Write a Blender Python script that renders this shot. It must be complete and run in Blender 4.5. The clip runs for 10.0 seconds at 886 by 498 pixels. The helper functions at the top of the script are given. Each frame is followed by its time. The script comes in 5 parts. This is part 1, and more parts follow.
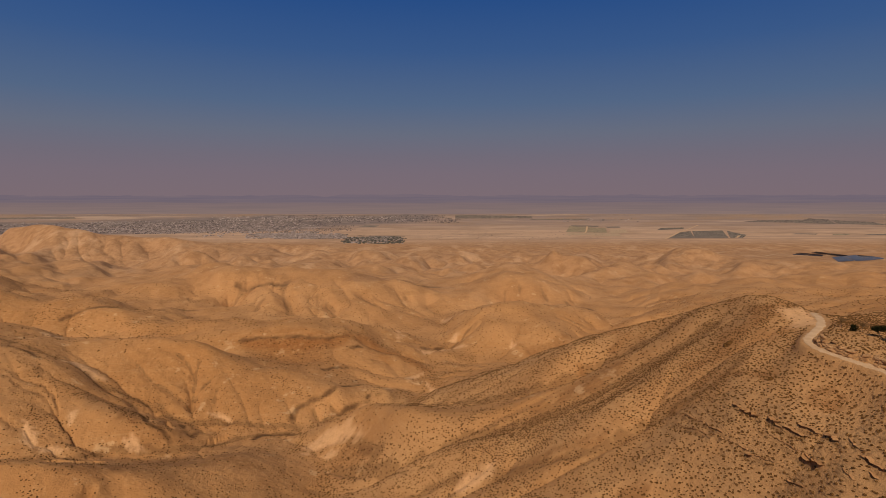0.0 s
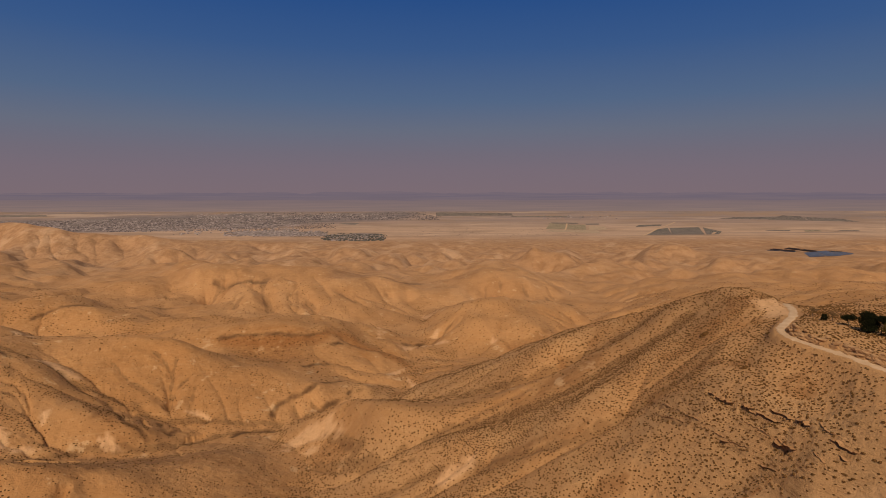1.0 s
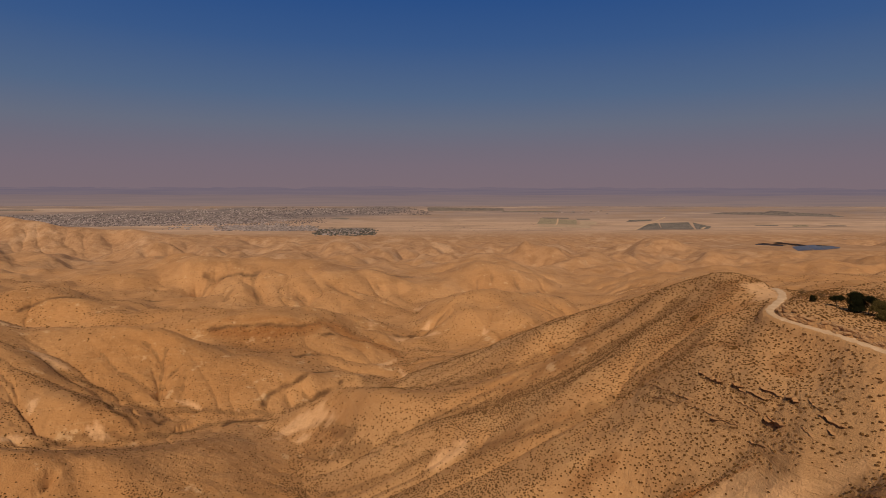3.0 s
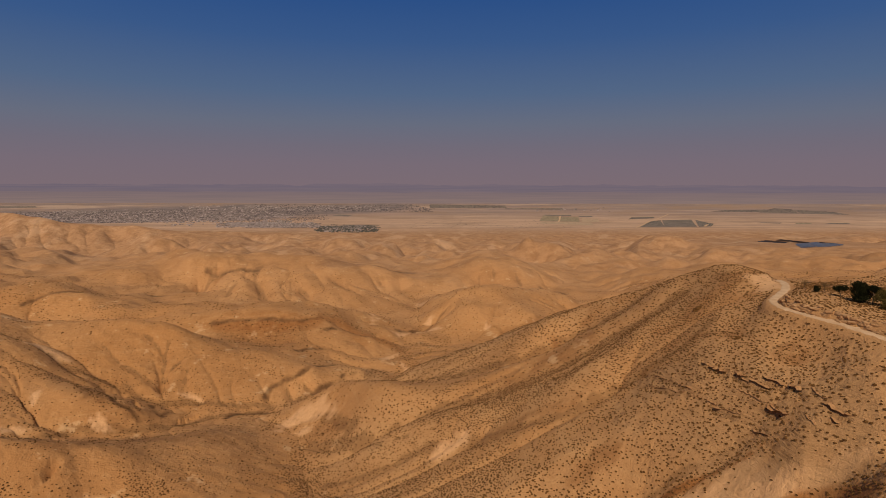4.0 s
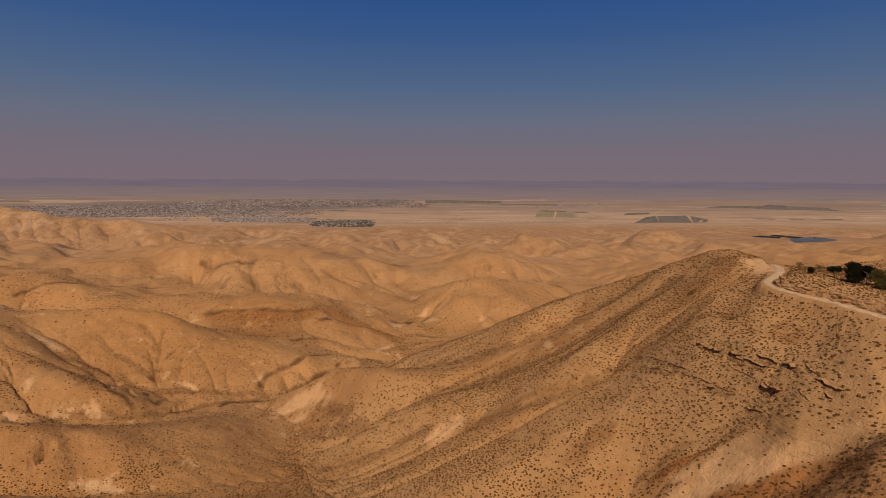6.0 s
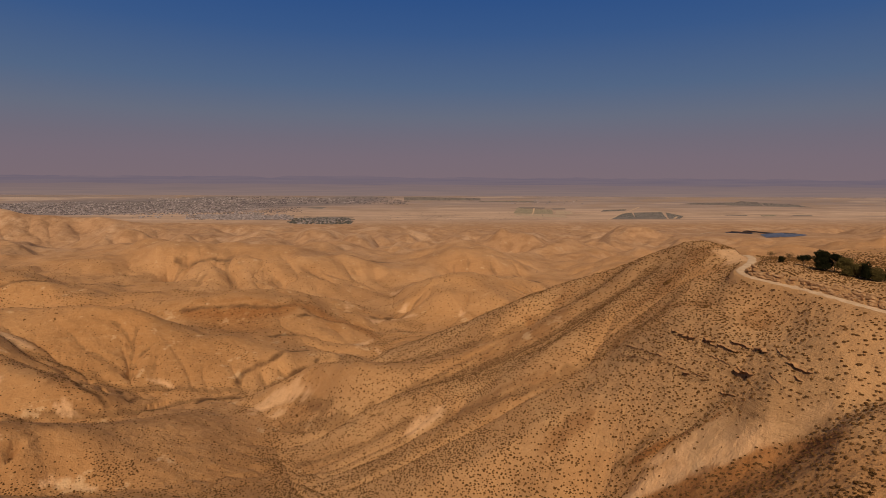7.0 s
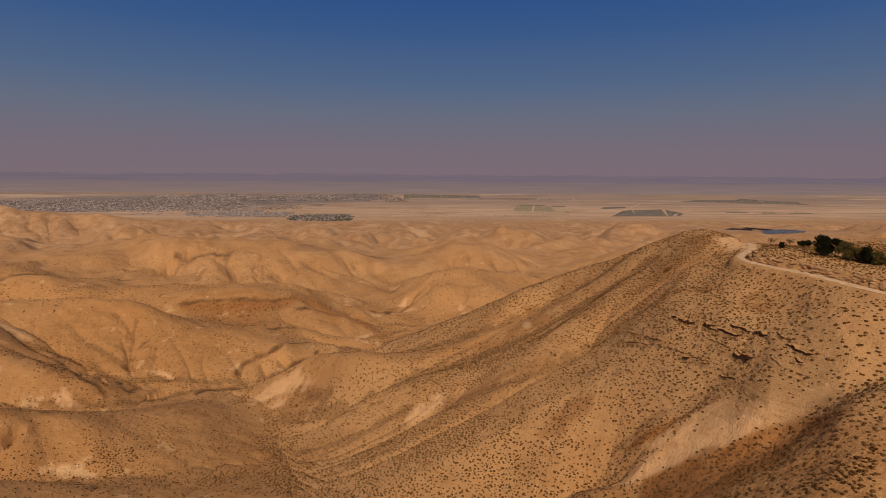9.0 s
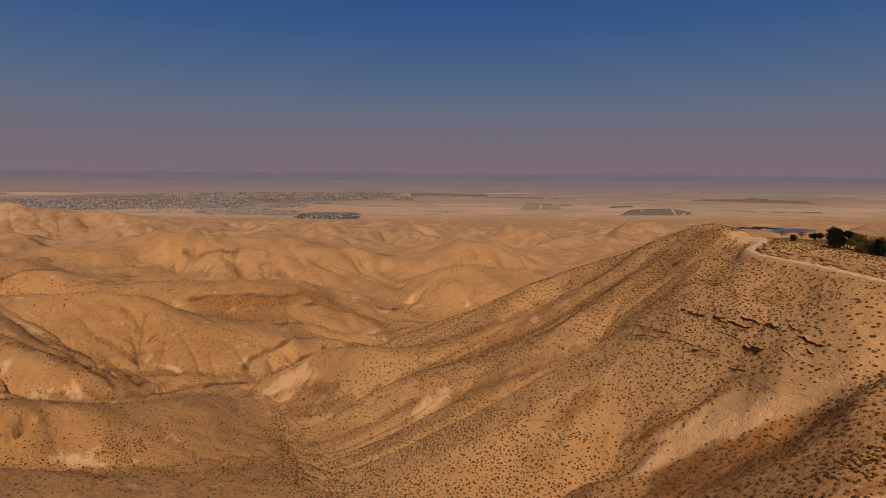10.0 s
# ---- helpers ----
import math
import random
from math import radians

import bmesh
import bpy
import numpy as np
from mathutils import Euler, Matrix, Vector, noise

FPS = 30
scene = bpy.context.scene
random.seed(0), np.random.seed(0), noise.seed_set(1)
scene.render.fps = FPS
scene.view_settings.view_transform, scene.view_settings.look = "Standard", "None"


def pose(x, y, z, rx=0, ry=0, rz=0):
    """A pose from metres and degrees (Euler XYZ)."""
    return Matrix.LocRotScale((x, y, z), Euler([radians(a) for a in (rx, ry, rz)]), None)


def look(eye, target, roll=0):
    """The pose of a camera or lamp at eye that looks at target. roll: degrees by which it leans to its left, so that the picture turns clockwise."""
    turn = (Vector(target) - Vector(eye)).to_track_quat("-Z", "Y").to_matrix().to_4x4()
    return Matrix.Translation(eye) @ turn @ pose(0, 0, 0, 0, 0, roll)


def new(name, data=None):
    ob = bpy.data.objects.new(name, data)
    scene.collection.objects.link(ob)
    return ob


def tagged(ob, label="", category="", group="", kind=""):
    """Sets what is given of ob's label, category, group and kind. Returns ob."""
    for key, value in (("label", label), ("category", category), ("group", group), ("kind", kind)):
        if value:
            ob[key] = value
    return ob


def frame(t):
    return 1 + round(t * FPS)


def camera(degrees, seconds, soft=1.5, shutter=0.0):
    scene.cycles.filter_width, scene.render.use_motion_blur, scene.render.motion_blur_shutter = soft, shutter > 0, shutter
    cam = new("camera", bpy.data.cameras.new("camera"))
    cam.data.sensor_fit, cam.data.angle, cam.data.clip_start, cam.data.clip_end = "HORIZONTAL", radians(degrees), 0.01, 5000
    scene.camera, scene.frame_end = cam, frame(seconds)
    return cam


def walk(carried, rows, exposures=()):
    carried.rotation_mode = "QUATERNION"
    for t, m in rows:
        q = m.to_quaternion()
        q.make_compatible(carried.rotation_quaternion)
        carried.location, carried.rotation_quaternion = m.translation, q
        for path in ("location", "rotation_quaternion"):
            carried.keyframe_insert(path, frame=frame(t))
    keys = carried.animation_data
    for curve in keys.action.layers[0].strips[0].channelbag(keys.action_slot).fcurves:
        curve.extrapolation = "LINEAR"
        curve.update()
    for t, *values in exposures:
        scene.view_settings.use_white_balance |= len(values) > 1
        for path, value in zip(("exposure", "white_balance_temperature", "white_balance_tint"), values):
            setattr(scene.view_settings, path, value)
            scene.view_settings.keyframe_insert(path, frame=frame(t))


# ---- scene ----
EYE = 200.0
cam = camera(77.67, 10.0, 0.5)
PATH = [
    # seconds, x, y, z from the first eye, yaw, pitch, roll
    (0.0, 0.00, 0.00, 0.00, -0.000, -5.800, 0.000),
    (0.5, 0.04, -0.05, -0.84, -0.718, -5.930, 0.011),
    (1.0, 0.09, -0.26, -1.81, -1.994, -6.049, 0.014),
    (1.5, 0.02, -0.38, -2.81, -2.754, -6.165, 0.001),
    (2.0, -0.20, -0.54, -3.90, -3.381, -6.307, 0.039),
    (2.5, -0.22, -0.56, -5.29, -3.445, -6.418, 0.065),
    (2.7, -0.22, -0.50, -5.91, -3.215, -6.448, 0.082),
    (3.8, -0.15, -0.24, -9.19, -2.697, -6.701, 0.168),
    (4.0, -0.13, -0.19, -9.79, -2.683, -6.755, 0.184),
    (4.5, -0.32, -0.32, -11.31, -2.447, -6.880, 0.232),
    (5.0, -0.45, -0.24, -12.73, -1.549, -6.980, 0.298),
    (5.5, -0.29, -0.10, -14.17, -1.335, -7.035, 0.306),
    (6.0, -0.17, -0.48, -15.37, -3.145, -7.148, 0.359),
    (6.2, -0.14, -0.57, -15.87, -4.492, -7.174, 0.380),
    (7.3, -0.21, -0.96, -18.38, -5.362, -7.472, 0.385),
    (7.5, -0.20, -1.04, -18.80, -5.371, -7.489, 0.389),
    (8.0, -0.14, -1.10, -19.95, -5.362, -7.503, 0.410),
    (8.5, -0.20, -1.03, -21.18, -5.216, -7.548, 0.430),
    (9.0, -0.24, -1.03, -22.36, -5.362, -7.616, 0.418),
    (9.5, -0.25, -0.98, -23.62, -5.211, -7.695, 0.445),
    (10.0, -0.49, -0.88, -25.00, -4.638, -7.727, 0.491),
]
walk(cam, [(t, pose(x, y, EYE + z, 90 + pitch, 0, yaw) @ pose(0, 0, 0, 0, 0, roll)) for t, x, y, z, yaw, pitch, roll in PATH])

# ---------------------------------------------------------------- sky and sun
SUN_FROM, SUN_UP = 190.0, 46.0            # degrees to the right of straight ahead, degrees above the horizon
world = bpy.data.worlds.new("sky")
scene.world = world
world.use_nodes = True
wn, wl = world.node_tree.nodes, world.node_tree.links
wn.clear()
sky = wn.new("ShaderNodeTexSky")
sky.sky_type, sky.sun_disc = "NISHITA", False
sky.sun_elevation, sky.sun_rotation = radians(SUN_UP), radians(SUN_FROM)
sky.air_density, sky.dust_density, sky.ozone_density = 1.0, 1.5, 2.0
# a band of dust lies over the rift: the sky turns mauve towards the horizon
coord, split, ramp = wn.new("ShaderNodeTexCoord"), wn.new("ShaderNodeSeparateXYZ"), wn.new("ShaderNodeValToRGB")
wl.new(coord.outputs["Generated"], split.inputs[0])
wl.new(split.outputs["Z"], ramp.inputs["Fac"])
stops = [(0.0, (0.198, 0.148, 0.172)), (0.035, (0.186, 0.147, 0.180)), (0.065, (0.165, 0.146, 0.187)), (0.105, (0.132, 0.150, 0.209)), (0.155, (0.085, 0.134, 0.235)), (0.24, (0.041, 0.098, 0.245)), (0.33, (0.018, 0.071, 0.235))]
ramp.color_ramp.elements.remove(ramp.color_ramp.elements[1])
ramp.color_ramp.elements[0].position, ramp.color_ramp.elements[0].color = 0.0, (*stops[0][1], 1)
for at, colour in stops[1:]:
    ramp.color_ramp.elements.new(at).color = (*colour, 1)
high = wn.new("ShaderNodeMapRange")
high.inputs["From Min"].default_value, high.inputs["From Max"].default_value = 0.33, 0.6
wl.new(split.outputs["Z"], high.inputs["Value"])
back_a, back_b, blend, out = wn.new("ShaderNodeBackground"), wn.new("ShaderNodeBackground"), wn.new("ShaderNodeMixShader"), wn.new("ShaderNodeOutputWorld")
wl.new(ramp.outputs["Color"], back_a.inputs["Color"])
wl.new(sky.outputs["Color"], back_b.inputs["Color"])
back_a.inputs["Strength"].default_value, back_b.inputs["Strength"].default_value = 1.0, 0.062
wl.new(high.outputs["Result"], blend.inputs[0])
wl.new(back_a.outputs[0], blend.inputs[1])
wl.new(back_b.outputs[0], blend.inputs[2])
wl.new(blend.outputs[0], out.inputs["Surface"])

lamp = bpy.data.lights.new("sun", "SUN")
lamp.energy, lamp.angle, lamp.color = 3.45, radians(0.53), (1.0, 0.86, 0.665)
sun = new("sun", lamp)
a, e = radians(SUN_FROM), radians(SUN_UP)
sun.matrix_world = look((0, 0, 600), (-math.sin(a) * math.cos(e), -math.cos(a) * math.cos(e), 600 - math.sin(e)))


# ---------------------------------------------------------------- materials
class Nodes:
    """A short hand for node materials."""

    def __init__(self, name, rough=0.9, metal=0.0):
        self.mat = bpy.data.materials.new(name)
        self.mat.use_nodes = True
        self.tree = self.mat.node_tree
        self.bsdf = self.tree.nodes["Principled BSDF"]
        self.bsdf.inputs["Roughness"].default_value, self.bsdf.inputs["Metallic"].default_value = rough, metal
        self.bsdf.inputs["Specular IOR Level"].default_value = 0.2
        self.place = None

    def add(self, kind, **inputs):
        n = self.tree.nodes.new(kind)
        for k, v in inputs.items():
            n.inputs[k.replace("_", " ")].default_value = v
        return n

    def link(self, a, b):
        self.tree.links.new(a, b)

    def where(self):
        if self.place is None:
            self.place = self.add("ShaderNodeNewGeometry").outputs["Position"]
        return self.place

    def noise(self, scale, detail=4, rough=0.55, stretch=None):
        n = self.add("ShaderNodeTexNoise", Scale=scale, Detail=detail, Roughness=rough)
        src = self.where()
        if stretch:
            m = self.add("ShaderNodeMapping", Scale=stretch)
            self.link(src, m.inputs["Vector"])
            src = m.outputs[0]
        self.link(src, n.inputs["Vector"])
        return n.outputs["Fac"]

    def remap(self, value, lo, hi, to0=0.0, to1=1.0):
        n = self.add("ShaderNodeMapRange", From_Min=lo, From_Max=hi, To_Min=to0, To_Max=to1)
        self.link(value, n.inputs["Value"])
        return n.outputs["Result"]

    def math(self, op, a, b):
        n = self.add("ShaderNodeMath")
        n.operation = op
        for i, v in enumerate((a, b)):
            if isinstance(v, (int, float)):
                n.inputs[i].default_value = v
            else:
                self.link(v, n.inputs[i])
        return n.outputs[0]

    def mix(self, fac, a, b):
        n = self.add("ShaderNodeMix")
        n.data_type = "RGBA"
        if isinstance(fac, (int, float)):
            n.inputs["Factor"].default_value = fac
        else:
            self.link(fac, n.inputs["Factor"])
        for socket, v in ((n.inputs[6], a), (n.inputs[7], b)):
            if isinstance(v, tuple):
                socket.default_value = (*v, 1)
            else:
                self.link(v, socket)
        return n.outputs[2]

    def attribute(self, name):
        n = self.add("ShaderNodeAttribute")
        n.attribute_name = name
        return n.outputs["Fac"]

    def colour(self, value):
        if isinstance(value, tuple):
            self.bsdf.inputs["Base Color"].default_value = (*value, 1)
        else:
            self.link(value, self.bsdf.inputs["Base Color"])
        return self

    def bump(self, value, distance, strength=1.0):
        n = self.add("ShaderNodeBump", Strength=strength, Distance=distance)
        self.link(value, n.inputs["Height"])
        self.link(n.outputs[0], self.bsdf.inputs["Normal"])
        return self


def ground_material():
    m = Nodes("desert_ground", 0.95)
    big, mid, fine, grit = m.noise(0.006, 5), m.noise(0.035, 6, 0.6), m.noise(0.25, 6, 0.65), m.noise(1.6, 4, 0.7)
    beds = m.noise(1.0, 5, 0.65, (0.006, 0.006, 0.42))
    tan, ochre, brown = (0.480, 0.236, 0.089), (0.405, 0.187, 0.064), (0.26, 0.112, 0.037)
    c = m.mix(m.remap(big, 0.38, 0.62), tan, ochre)
    c = m.mix(m.math("MULTIPLY", m.attribute("pale"), 0.6), c, (0.46, 0.248, 0.105))
    c = m.mix(m.math("MULTIPLY", m.remap(mid, 0.50, 0.68), 0.36), c, brown)
    c = m.mix(m.math("MULTIPLY", m.remap(beds, 0.44, 0.34), 0.3), c, (0.51, 0.285, 0.120))
    c = m.mix(m.math("MULTIPLY", m.attribute("brown"), m.remap(fine, 0.3, 0.62, 0.75, 0.4)), c, (0.24, 0.100, 0.033))
    # hollows and gullies darkened in colour: painted shade along with scrub
    c = m.mix(m.math("MULTIPLY", m.remap(m.attribute("gully_tone"), 0.28, 0.46), 0.52), c, (0.17, 0.080, 0.030))
    c = m.mix(m.math("MULTIPLY", m.attribute("chalk"), m.remap(fine, 0.3, 0.55, 0.55, 0.9)), c, (0.64, 0.355, 0.168))
    c = m.mix(m.math("MULTIPLY", m.remap(fine, 0.52, 0.66), 0.28), c, (0.56, 0.308, 0.126))
    c = m.mix(m.math("MULTIPLY", m.remap(fine, 0.42, 0.32), 0.22), c, (0.22, 0.096, 0.034))
    c = m.mix(m.math("MULTIPLY", m.remap(grit, 0.60, 0.68), 0.35), c, (0.17, 0.078, 0.029))
    high = m.math("SUBTRACT", 1.0, m.attribute("pale"))
    # bare scars of the farther hills
    scar = m.noise(0.055, 6, 0.65)
    c = m.mix(m.math("MULTIPLY", m.math("MULTIPLY", m.remap(scar, 0.62, 0.66), high), 0.6), c, (0.60, 0.365, 0.180))
    # thin broken strata of the rocky slope, crack shade painted in as dark lines
    rock = m.attribute("rock")
    bands = m.noise(1.0, 7, 0.75, (0.09, 0.09, 1.4))
    c = m.mix(m.math("MULTIPLY", rock, 0.55), c, (0.54, 0.295, 0.130))
    c = m.mix(m.math("MULTIPLY", m.math("MULTIPLY", m.remap(bands, 0.61, 0.635), rock), 0.55), c, (0.10, 0.044, 0.017))
    c = m.mix(m.math("MULTIPLY", m.math("MULTIPLY", m.remap(bands, 0.46, 0.36), rock), 0.6), c, (0.55, 0.310, 0.140))
    speck = m.noise(0.75, 3, 0.6)
    c = m.mix(m.math("MULTIPLY", m.remap(speck, 0.63, 0.66), m.remap(mid, 0.42, 0.60, 0.05, 0.4)), c, (0.13, 0.060, 0.022))
    # shade of the undercuts, put in as near-black colour
    c = m.mix(m.math("MULTIPLY", m.attribute("ledge_shade"), 0.8), c, (0.085, 0.036, 0.013))
    streak = m.noise(1.0, 5, 0.6, (0.0011, 0.009, 0.0))
    c = m.mix(m.math("MULTIPLY", m.attribute("red"), m.remap(fine, 0.3, 0.6, 1.0, 0.7)), c, m.mix(m.remap(grit, 0.4, 0.62), (0.33, 0.122, 0.030), (0.225, 0.081, 0.020)))
    # hills turn pinker with depth: their haze is put into the colour
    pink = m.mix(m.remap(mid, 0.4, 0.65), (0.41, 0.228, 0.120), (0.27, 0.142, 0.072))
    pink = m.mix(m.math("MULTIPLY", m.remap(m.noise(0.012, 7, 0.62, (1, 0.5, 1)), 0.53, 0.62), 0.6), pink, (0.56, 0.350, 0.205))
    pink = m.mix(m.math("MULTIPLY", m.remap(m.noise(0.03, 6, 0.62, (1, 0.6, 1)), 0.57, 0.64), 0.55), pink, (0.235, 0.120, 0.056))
    c = m.mix(m.math("MULTIPLY", m.attribute("haze_hills"), 0.7), c, pink)
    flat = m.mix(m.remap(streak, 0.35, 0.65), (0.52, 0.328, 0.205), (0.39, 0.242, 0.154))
    # mauve-grey haze of the farthest plain, mixed into its ground colour
    flat = m.mix(m.attribute("haze_far"), flat, m.mix(m.remap(streak, 0.35, 0.65), (0.31, 0.212, 0.165), (0.21, 0.148, 0.122)))
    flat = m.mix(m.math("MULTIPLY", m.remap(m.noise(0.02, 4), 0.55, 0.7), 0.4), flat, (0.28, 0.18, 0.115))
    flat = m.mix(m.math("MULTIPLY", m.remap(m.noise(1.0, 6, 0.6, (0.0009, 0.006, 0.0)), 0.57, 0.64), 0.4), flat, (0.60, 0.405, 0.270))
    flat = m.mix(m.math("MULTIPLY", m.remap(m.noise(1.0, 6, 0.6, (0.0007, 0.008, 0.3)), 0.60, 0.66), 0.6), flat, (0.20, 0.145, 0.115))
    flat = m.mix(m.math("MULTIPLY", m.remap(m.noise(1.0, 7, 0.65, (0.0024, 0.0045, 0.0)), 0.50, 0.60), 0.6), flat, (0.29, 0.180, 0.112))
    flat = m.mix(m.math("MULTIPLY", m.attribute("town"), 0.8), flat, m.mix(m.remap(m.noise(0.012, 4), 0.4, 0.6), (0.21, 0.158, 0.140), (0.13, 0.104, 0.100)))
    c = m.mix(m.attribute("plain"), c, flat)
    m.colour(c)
    rills = m.noise(0.085, 8, 0.62)
    relief = m.math("ADD", m.math("MULTIPLY", fine, 1.0), m.math("MULTIPLY", grit, 0.5))
    relief = m.math("ADD", relief, m.math("MULTIPLY", rills, m.math("ADD", 1.4, m.math("MULTIPLY", high, 1.0))))
    relief = m.math("ADD", relief, m.math("MULTIPLY", m.noise(0.024, 7, 0.6), m.math("MULTIPLY", m.attribute("haze_hills"), 10.0)))
    relief = m.math("ADD", relief, m.math("MULTIPLY", m.math("MULTIPLY", bands, rock), 1.6))
    m.bump(relief, 1.0, 1.0)
    return m.mat


GROUND = ground_material()


# ---------------------------------------------------------------- the lie of the land
# Crests and streams as lines of (x, y, z), z from the first eye's height. The sheet is stretched between them,
# then rain is run down it.
CRESTS = {
    "main spur": [(185, 112, -48.5), (156, 150, -49), (151, 180, -49), (153, 203, -49.3), (157, 224, -51), (147, 253, -46.2), (148, 284, -55.5), (121, 312, -73), (103, 363, -95), (80, 395, -113), (52, 385, -121), (22, 382, -133), (-8, 408, -149)],
    "bluff rib": [(140, 275, -55), (106, 274, -76), (80, 274, -90), (48, 274, -105), (11, 282, -119), (-22, 298, -122), (-50, 347, -137), (-69, 352, -148), (-86, 362, -160)],
    "patch rib": [(145, 248, -46.5), (124, 243, -63), (104, 239, -70), (74, 220, -85), (44, 233, -106), (20, 240, -114), (-8, 256, -126), (-30, 270, -142)],
    "near rib": [(98, 168, -69), (85, 171, -83), (76, 179, -89), (62, 182, -99), (40, 180, -111.5), (22, 185, -120), (0, 190, -130), (-20, 210, -140)],
    "road edge": [(142, 115, -56), (134, 127, -54.8), (129.5, 139, -53.8), (128, 149, -53.2), (126.3, 159, -52.9), (123, 174, -52.6), (123.5, 186, -52.2)],
    "plateau edge": [(152, 122, -49.6), (140.5, 138, -49.5), (135, 152, -49.3), (132.5, 161, -49.3), (130.5, 174, -49.1), (131.5, 184, -49)],
    "fill foot": [(127, 131, -56), (122, 139, -57), (124, 160, -60), (116, 178, -59)],
    "bench": [(136, 114, -59), (119, 133, -60.5), (119.5, 157, -62.6), (110, 168, -62.3), (110.6, 184, -63.6), (110, 204, -61.4)],
    "ledge top": [(116, 124, -67.5), (107, 139, -67.6), (107, 147, -67.4), (101, 161, -68.6), (97, 176, -70), (97, 194, -72)],
    "ledge foot": [(99.6, 130, -76.5), (98.5, 147, -80.4), (88, 165, -82)],
    "cream bank": [(94, 134, -88), (87, 135.5, -93), (69, 143, -107.8), (53, 155, -116), (35, 169, -124)],
    "third rib": [(121, 312, -73), (95, 326, -88), (71, 315, -94.5), (46, 350, -117), (25, 354, -127)],
    "mound nose": [(-165, 222, -115), (-147, 215, -124), (-138, 213, -128)],
    "mound shoulder": [(-150, 234, -121), (-132, 229, -125), (-112, 240, -137)],
    "far right hill": [(600, 1640, -215), (698, 1625, -197), (883, 1663, -167), (960, 1680, -182)],
    "left skyline": [(-1800, 2250, -135), (-1620, 2200, -128), (-1517, 2150, -119), (-1400, 2150, -139), (-1270, 2150, -164), (-1050, 2150, -174), (-850, 2150, -194), (-500, 2150, -208)],
    "left middle hills": [(-1500, 1500, -120), (-1150, 1400, -150), (-900, 1300, -160), (-772, 1215, -170)],
    "dark bank": [(170, 80, -40), (130, 92, -58), (108, 111, -71), (92, 100, -76), (86, 97, -80), (76, 106, -90), (60, 120, -108), (35, 140, -124)],
    "left mound": [(-260, 205, -100), (-195, 218, -110), (-165, 222, -115), (-142, 242, -126), (-126, 260, -134), (-110, 279, -140), (-100, 296, -147), (-98, 315, -156)],
    "near left rise": [(-200, 150, -105), (-150, 175, -118), (-127, 190, -128), (-80, 190, -136), (-50, 196, -140)],
    "fan spur": [(-360, 340, -100), (-300, 350, -117), (-270, 352, -127), (-242, 346, -133), (-214, 330, -135), (-190, 328, -141), (-171, 333, -149), (-158, 338, -160)],
    "scree spur": [(-360, 400, -105), (-300, 395, -116), (-272, 382, -126), (-245, 370, -136), (-215, 370, -148), (-190, 368, -156)],
    "broad hill": [(-330, 480, -126), (-262, 464, -122), (-230, 456, -122), (-195, 452, -127), (-165, 440, -139), (-125, 440, -146), (-85, 412, -152), (-64, 428, -157), (-44, 424, -152)],
    "hill face": [(-215, 440, -131), (-195, 410, -152)],
    "hill face two": [(-180, 440, -138), (-155, 402, -151), (-135, 392, -158)],
    "middle ridge": [(-300, 590, -150), (-231, 574, -138), (-166, 566, -135.5), (-128, 572, -139), (-100, 569, -141), (-84, 550, -150), (-68, 532, -158), (-45, 505, -170)],
    "middle back": [(-180, 626, -141), (-110, 630, -150), (-54, 645, -164), (-24, 617, -169)],
    "left ridge": [(-600, 700, -112), (-520, 680, -126), (-480, 664, -132), (-403, 643, -139.5), (-376, 664, -142), (-330, 690, -158)],
    "left near ridge": [(-560, 500, -92), (-450, 503, -113), (-389, 513, -124), (-350, 517, -138), (-311, 517, -144)],
    "cliff hill": [(-470, 1050, -136), (-400, 1010, -130), (-375, 905, -127), (-330, 950, -130), (-285, 985, -131), (-215, 985, -139), (-160, 942, -143.5), (-110, 972, -154), (-58, 956, -157), (-10, 930, -176)],
    "cliff hill near": [(-285, 985, -131), (-265, 920, -142), (-244, 873, -153), (-225, 830, -170)],
    "cliff hill left": [(-375, 905, -128), (-338, 900, -146), (-318, 880, -162)],
    "far left saddle": [(-720, 880, -128), (-629, 885, -145), (-582, 898, -155), (-515, 885, -160), (-455, 888, -153), (-400, 905, -160)],
    "cone": [(230, 800, -182), (150, 765, -156), (90, 733, -141), (62, 713, -146), (58, 675, -157), (68, 642, -164), (45, 612, -178)],
    "cone left": [(62, 713, -146), (30, 760, -162), (10, 800, -178)],
    "cone right": [(120, 700, -152), (117, 632, -156), (150, 600, -168)],
    "second hill": [(20, 1060, -176), (90, 1020, -160), (128, 1000, -151), (160, 982, -154.5), (205, 975, -166), (255, 980, -188)],
    "right shoulder": [(340, 1000, -184), (430, 1010, -170), (560, 990, -156), (641, 1000, -156), (739, 941, -151), (950, 900, -140)],
    "right back": [(330, 230, -48), (255, 262, -53), (205, 262, -58), (185, 330, -80), (150, 420, -120)],
}
